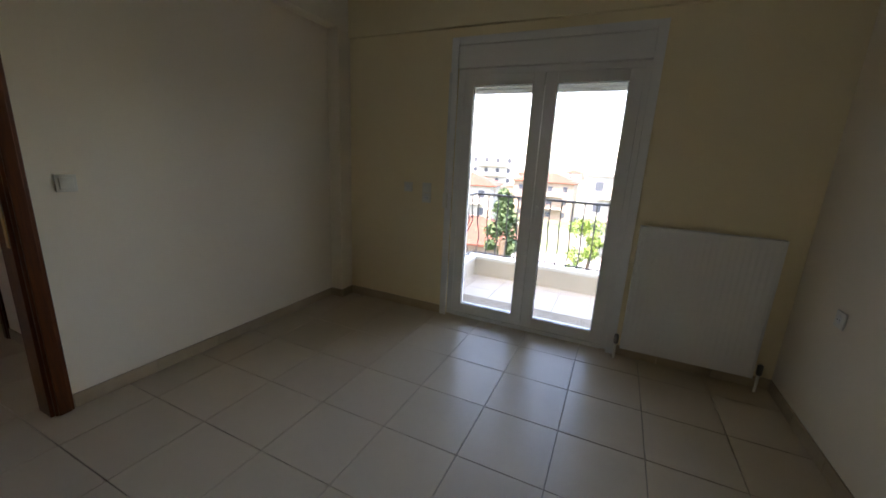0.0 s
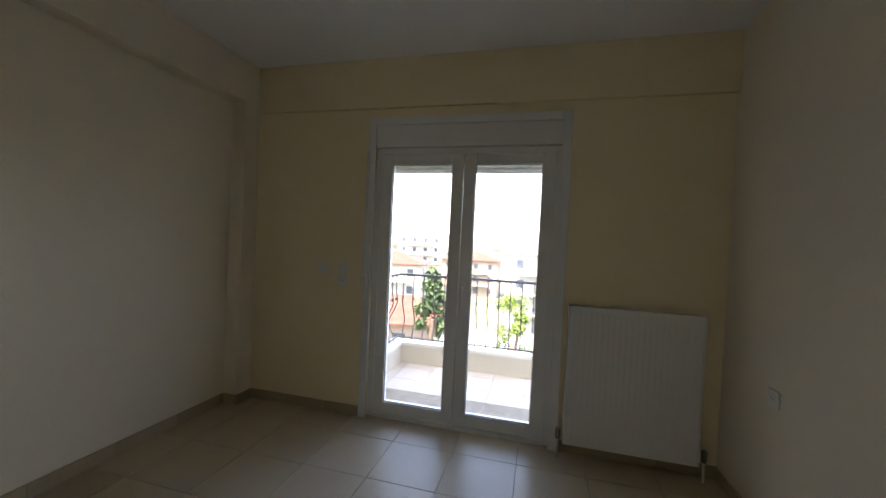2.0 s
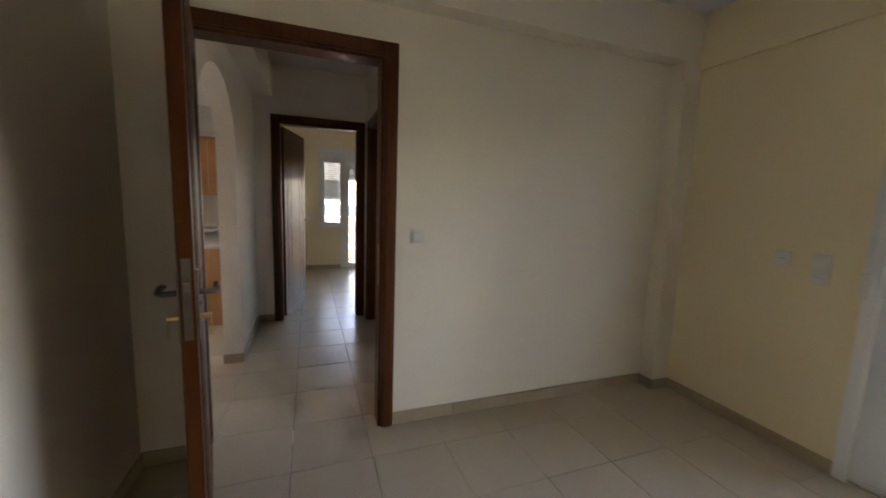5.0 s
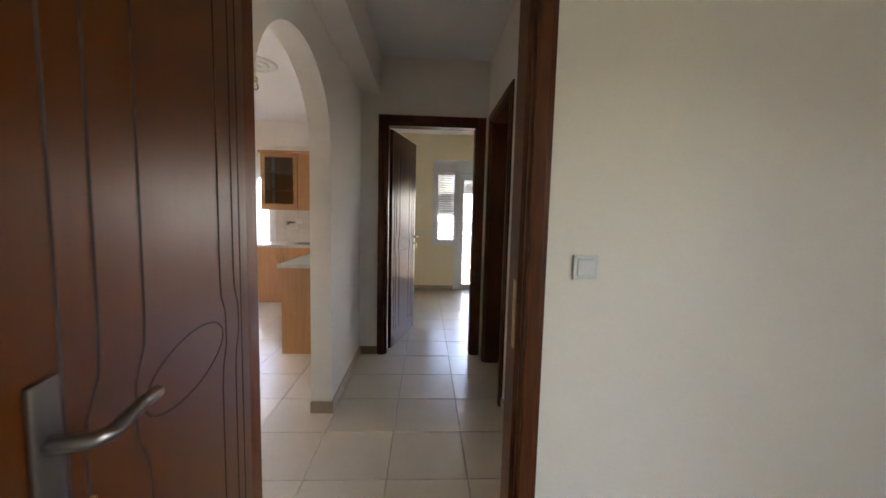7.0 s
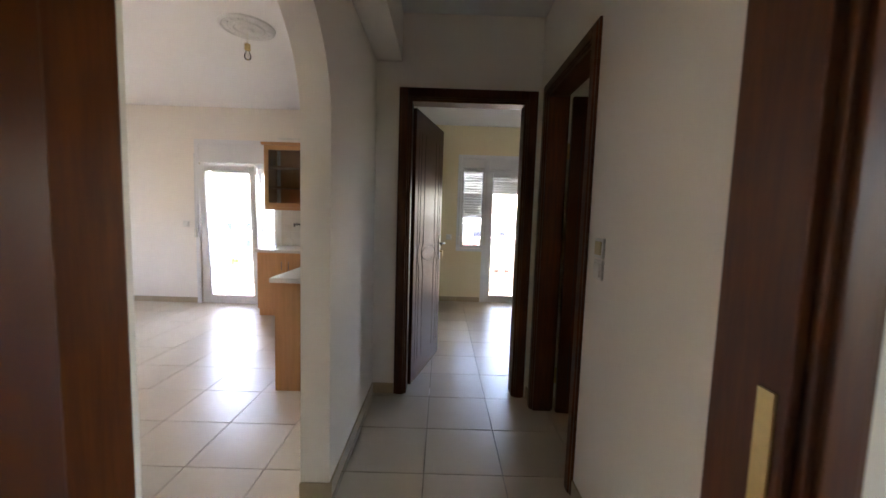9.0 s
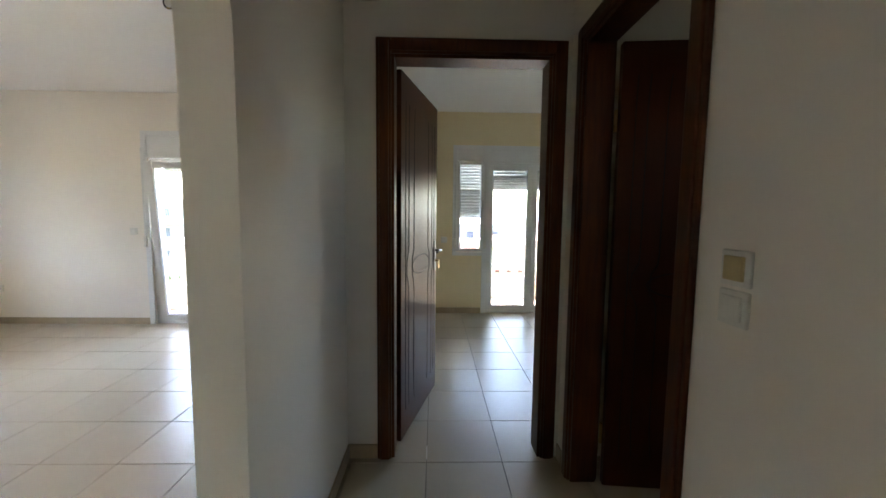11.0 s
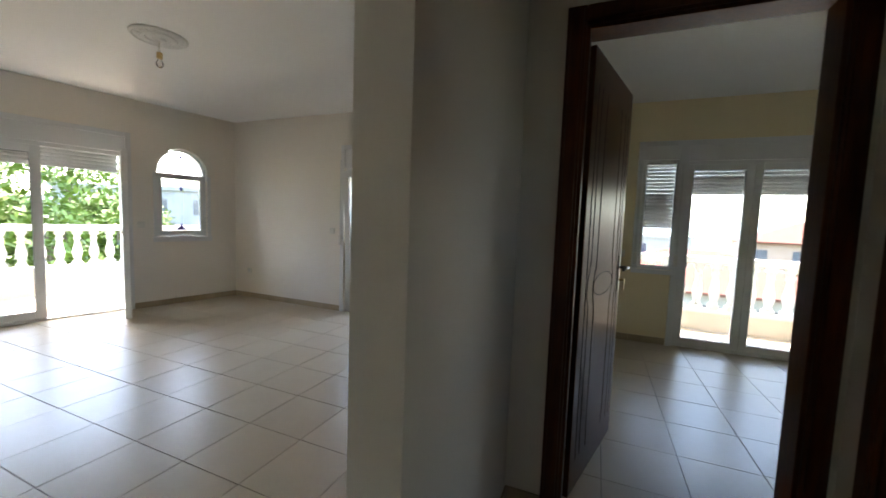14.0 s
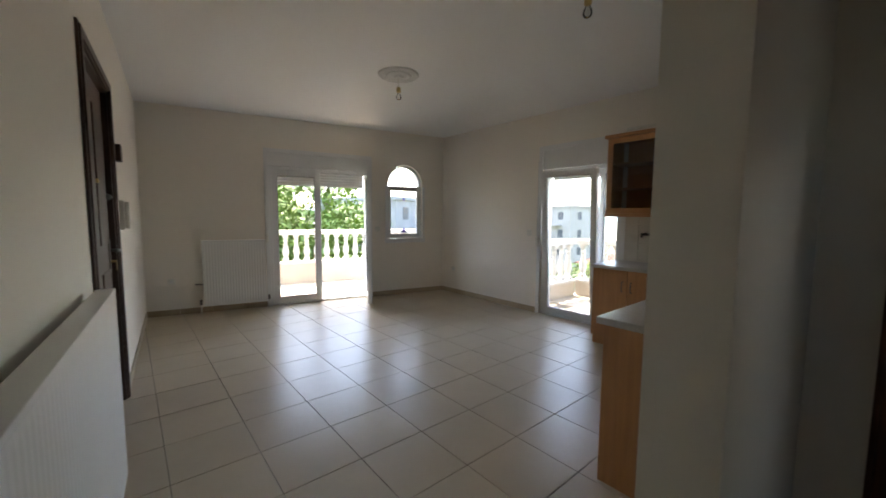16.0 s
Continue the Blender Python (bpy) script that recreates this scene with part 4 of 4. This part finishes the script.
def house(x, y, turn, w, d, storeys, wall_mat, roof="hip", name="house", label="white rendered house with a clay tile roof"):
    root = empty(name, pose(x, y, GROUND_Z, 0, 0, turn), label, "house", group="houses of the town")
    h = storeys * 3.0
    box_part("wall", (-w / 2, -d / 2, -0.5, w / 2, d / 2, h), wall_mat, root)
    if roof == "hip":
        bm = bmesh.new()
        o, rise = 0.6, min(w, d) * 0.22
        k = min(w, d) / 2
        low = [bm.verts.new((sx * (w / 2 + o), sy * (d / 2 + o), h + 0.001)) for sx, sy in ((-1, -1), (1, -1), (1, 1), (-1, 1))]
        low2 = [bm.verts.new((v.co.x, v.co.y, h + 0.18)) for v in low]
        if w >= d:
            a, b = bm.verts.new((-(w / 2 - k) - 0.01, 0, h + rise)), bm.verts.new((w / 2 - k + 0.01, 0, h + rise))
            tops = ((low2[0], low2[1], b, a), (low2[1], low2[2], b), (low2[2], low2[3], a, b), (low2[3], low2[0], a))
        else:
            a, b = bm.verts.new((0, -(d / 2 - k), h + rise)), bm.verts.new((0, d / 2 - k, h + rise))
            tops = ((low2[0], low2[1], a), (low2[1], low2[2], b, a), (low2[2], low2[3], b), (low2[3], low2[0], a, b))
        for t in tops:
            bm.faces.new(t)
        for i in range(4):
            bm.faces.new((low[i], low[(i + 1) % 4], low2[(i + 1) % 4], low2[i]))
        bm.faces.new(low[::-1])
        rf = part("roof", bm, ROOF, root, "orange clay tile roof")
        box_part("chimney", (w * 0.18, -0.35, h + rise * 0.4, w * 0.18 + 0.6, 0.35, h + rise + 0.7), wall_mat, rf)
    else:
        box_part("roof", (-w / 2 - 0.3, -d / 2 - 0.3, h + 0.001, w / 2 + 0.3, d / 2 + 0.3, h + 0.35), wall_mat, root, "flat roof slab")
    for s in range(storeys):
        for side in (-1, 1):
            for i in range(max(2, int(w / 3.2))):
                n = max(2, int(w / 3.2))
                cx = -w / 2 + w * (i + 0.5) / n
                y0, y1 = sorted((side * (d / 2 + 0.012), side * (d / 2 - 0.1)))
                box_part("window", (cx - 0.55, y0, s * 3 + 0.95, cx + 0.55, y1, s * 3 + 2.25), DARKWIN, root, "dark window")
            for i in range(max(2, int(d / 3.5))):
                n = max(2, int(d / 3.5))
                cy = -d / 2 + d * (i + 0.5) / n
                x0, x1 = sorted((side * (w / 2 + 0.012), side * (w / 2 - 0.1)))
                box_part("window", (x0, cy - 0.55, s * 3 + 0.95, x1, cy + 0.55, s * 3 + 2.25), DARKWIN, root, "dark window")
        if s:
            box_part("balcony", (-w * 0.35, -d / 2 - 1.2, s * 3 - 0.12, w * 0.35, -d / 2 - 0.001, s * 3 + 0.05), HOUSEWHITE, root)
    return root


def tree(x, y, height, spread, mat, name="tree", label="leafy green tree", conifer=False, count=2600, base=None, size=0.28, seed=1):
    rnd = random.Random(seed)
    root = empty(name, Matrix.Translation((x, y, GROUND_Z if base is None else base)), label, "tree")
    bm = bmesh.new()
    tube(bm, [(0, 0, -0.3), (0.1, 0.05, height * 0.25), (0.0, 0.12, height * 0.5), (0.1, 0, height * 0.75)], 0.02 * height, 8)
    clumps = []
    for i in range(26):
        a, k = rnd.uniform(0, 6.28), rnd.random()
        z = height * (0.3 + 0.68 * k)
        r = spread * (1.0 - k) if conifer else spread * math.sin(math.pi * (0.18 + 0.76 * k)) * rnd.uniform(0.45, 1.0)
        c = Vector((r * math.cos(a), r * math.sin(a), z))
        clumps.append((c, (0.28 if conifer else 0.36) * spread * rnd.uniform(0.6, 1.2)))
        if i % 2 == 0 and not conifer:
            tube(bm, [(0, 0.1, z * 0.55), tuple(c * 0.6 + Vector((0, 0, z * 0.25))), tuple(c)], 0.006 * height, 5)
    part("trunk", bm, BARK, root)
    verts, faces = [], []
    for i in range(count):
        c, r = clumps[rnd.randrange(len(clumps))]
        d = Vector((rnd.gauss(0, 1), rnd.gauss(0, 1), rnd.gauss(0, 0.8))).normalized()
        p = c + d * r * rnd.uniform(0.55, 1.05)
        q = Euler((rnd.uniform(-1.1, 1.1), rnd.uniform(-1.1, 1.1), rnd.uniform(0, 6.28))).to_matrix()
        s = size * rnd.uniform(0.6, 1.3)
        k = len(verts)
        for ax, ay in ((-s, 0), (-0.2 * s, -0.45 * s), (s, 0), (-0.1 * s, 0.45 * s)):
            verts.append(p + q @ Vector((ax, ay, 0)))
        faces.append((k, k + 1, k + 2, k + 3))
    me = bpy.data.meshes.new("crown")
    me.from_pydata(verts, [], faces)
    me.materials.append(mat)
    crown = new("crown", me)
    crown.parent = root
    return root


# town to the north
rt = random.Random(7)
house(-11.5, 34, 12, 13, 9, 2, HOUSEPINK)
house(16, 42, -8, 14, 11, 2, HOUSEWHITE)
house(3.5, 62, 5, 12, 10, 4, HOUSEWHITE, "flat", label="tall white flat-roofed apartment block")
house(-24, 66, 10, 12, 10, 3, HOUSEWHITE)
house(-14, 96, 0, 14, 10, 3, HOUSEPINK)
house(-36, 120, 15, 14, 12, 5, HOUSEWHITE, "flat", label="white flat-roofed apartment block")
house(-0.5, 27, 8, 7, 5, 2, HOUSEWHITE, "flat", label="low white flat-roofed shed")
for i in range(26):
    a = radians(rt.uniform(60, 128))
    r = rt.uniform(120, 420)
    house(r * math.cos(a), r * math.sin(a), rt.uniform(-30, 30), rt.uniform(10, 18), rt.uniform(9, 13), rt.choice((2, 2, 3)), rt.choice((HOUSEWHITE, HOUSEPINK, HOUSEWHITE)), rt.choice(("hip", "hip", "flat")), label="far white house of the town")
tree(-3.6, 21, 11.6, 1.9, LEAFDARK, "conifer", "dark green conifer in a garden", True, 2400, seed=3, size=0.22)
tree(1.3, 18.0, 11.1, 1.35, LEAF, label="bright green garden tree", seed=4, size=0.085, count=9000)
tree(8.2, 22, 8.8, 2.3, LEAF, label="bright green garden tree", seed=5, size=0.2)
for i in range(16):
    a, r = radians(rt.uniform(60, 128)), rt.uniform(60, 260)
    tree(r * math.cos(a), r * math.sin(a), rt.uniform(5, 8), rt.uniform(2.5, 4), LEAFDARK, label="dark green tree among the houses", count=500, size=0.7, seed=20 + i)
for x, y in ((-6.3, 15.2), (-1.4, 14.6)):
    b = empty("barrel", Matrix.Translation((x, y, GROUND_Z)), "orange plastic barrel in the yard", "barrel")
    bm = bmesh.new()
    lathe(bm, [(0.5, 0), (0.55, 0.3), (0.55, 1.0), (0.45, 1.25), (0.2, 1.4)], 14)
    part("body", bm, ORANGE, b, smooth=True)

# trees and block to the south
for x, y, h, s, k in ((-3.0, -17.5, 15.4, 4.0, 1), (-7.5, -18.5, 15.9, 4.2, 2), (1.5, -19, 15.8, 4.2, 6), (-11.3, -22.5, 14.2, 3.8, 8), (5.5, -17, 15.4, 4.0, 9)):
    tree(x, y, h, s, LEAF, label="tall bright green tree beyond the balcony", count=24000, size=0.14, seed=40 + k)
for x, y, h, s, k in ((-1.5, -24, 16.8, 5.0, 1), (-8.0, -25.5, 17.0, 5.0, 2), (4.5, -24.5, 16.8, 5.0, 3)):
    tree(x, y, h, s, LEAF, label="tall green tree behind the first row", count=14000, size=0.2, seed=70 + k)
house(-26.5, -42, 200, 14, 12, 5, HOUSEGREY, "flat", "apartment_building", "blue-grey apartment block with balconies")
# roofs to the west
house(-36, 6.5, 90, 16, 12, 3, HOUSEWHITE)
house(-38, -12, 88, 13, 11, 3, HOUSEWHITE)
house(-58, 24, 80, 16, 12, 4, HOUSEPINK)
house(-62, 3, 90, 15, 12, 4, HOUSEWHITE, "flat", label="white flat-roofed block behind the roofs")
house(-62, -40, 85, 12, 10, 5, HOUSEWHITE, "flat", label="white flat-roofed house across the street")
house(-70, -58, 70, 16, 12, 5, HOUSEWHITE, "flat", label="white flat-roofed house further off")
tree(-17.5, -12.5, 11.0, 2.2, LEAFDARK, label="dark green garden tree", count=2400, seed=60)


def palm(x, y, height, seed):
    rnd = random.Random(seed)
    root = empty("palm_tree", Matrix.Translation((x, y, GROUND_Z)), "palm tree with drooping green fronds", "tree")
    bm = bmesh.new()
    lathe(bm, [(0.30, -0.2), (0.24, height * 0.3), (0.2, height * 0.8), (0.26, height)], 10)
    part("trunk", bm, BARK, root)
    for i in range(22):
        a, lift, long = rnd.uniform(0, 6.28), rnd.uniform(-0.1, 1.0), rnd.uniform(1.7, 2.4)
        bm = bmesh.new()
        side = Vector((-math.sin(a), math.cos(a), 0))
        rib = []
        for k in range(12):
            u = k / 11
            rib.append(Vector((math.cos(a) * long * u, math.sin(a) * long * u, height + long * (lift * u - 1.15 * u * u))))
        tube(bm, rib, 0.02, 4)
        for k in range(1, 12):
            reach = 0.5 * math.sin(math.pi * (0.12 + 0.8 * k / 11))
            along = (rib[k] - rib[k - 1]) * 0.5
            for sgn in (-1, 1):
                tip = rib[k] + side * sgn * reach + along * 1.4 - Vector((0, 0, 0.25 * reach))
                bm.faces.new([bm.verts.new(p) for p in (rib[k], rib[k] - along * 0.8, tip)])
        part("frond", bm, LEAF, root)


palm(-16.6, -9.6, 10.9, 4)
tree(-21, -8.5, 10.4, 2.4, LEAF, label="green garden tree below the balcony", count=2400, seed=61)


# ---- floor: slab and single tiles ----
floor = empty("floor", Matrix.Identity(4), "beige ceramic floor tiles with dark joints", "floor", "structure")
box_part("slab", (-5.5, -6.95, -0.24, 3.6, 2.75, -0.0125), GROUT, floor, "dark grout bed")
PITCH_X, PITCH_Y, X0, Y0 = 0.406, 0.404, 2.29, 1.09
bm = bmesh.new()
hx, hy = PITCH_X / 2 - 0.0022, PITCH_Y / 2 - 0.0022
box(bm, -hx, -hy, -0.012, hx, hy, 0)
TILE_MESH = mesh_of("tile", bm, TILE, 0.0012)


def south_line(x):
    return P_WEST[1] + (x - P_WEST[0]) * (P_EAST[1] - P_WEST[1]) / (P_EAST[0] - P_WEST[0])


def in_rooms(x, y):
    g = 0.21
    if -0.1 - g < x < 3.46 + g and -1.22 - g < y < 2.145 + g:
        return True
    if -5.28 - g < x < 0.1 and -1.1 < y < 2.6:
        return y < 0.4 or x < -2.2 or y < 2.0
    return -4.71 - g < x < -0.1 and south_line(x) - g * 0.9 < y < -0.9


cells = []
for i in range(-20, 6):
    for j in range(-22, 6):
        x, y = X0 + (i + 0.5) * PITCH_X, Y0 + (j + 0.5) * PITCH_Y
        if in_rooms(x, y):
            cells.append((x, y))
cells.sort(key=lambda c: c[1] > 0.4 and c[0] < -0.2 or c[0] < -4.3)
rs = random.Random(11)
for x, y in cells[:300]:
    o = new("tile", TILE_MESH)
    o.parent = floor
    o.matrix_basis = pose(x, y, rs.uniform(-0.0006, 0.0006), rs.uniform(-0.05, 0.05), rs.uniform(-0.05, 0.05), 0)
bm = bmesh.new()
for x, y in cells[300:]:
    box(bm, x - hx, y - hy, -0.012, x + hx, y + hy, 0)
rest = part("floor_tiles", bm, TILE, floor)
rest["kind"] = "stuff"
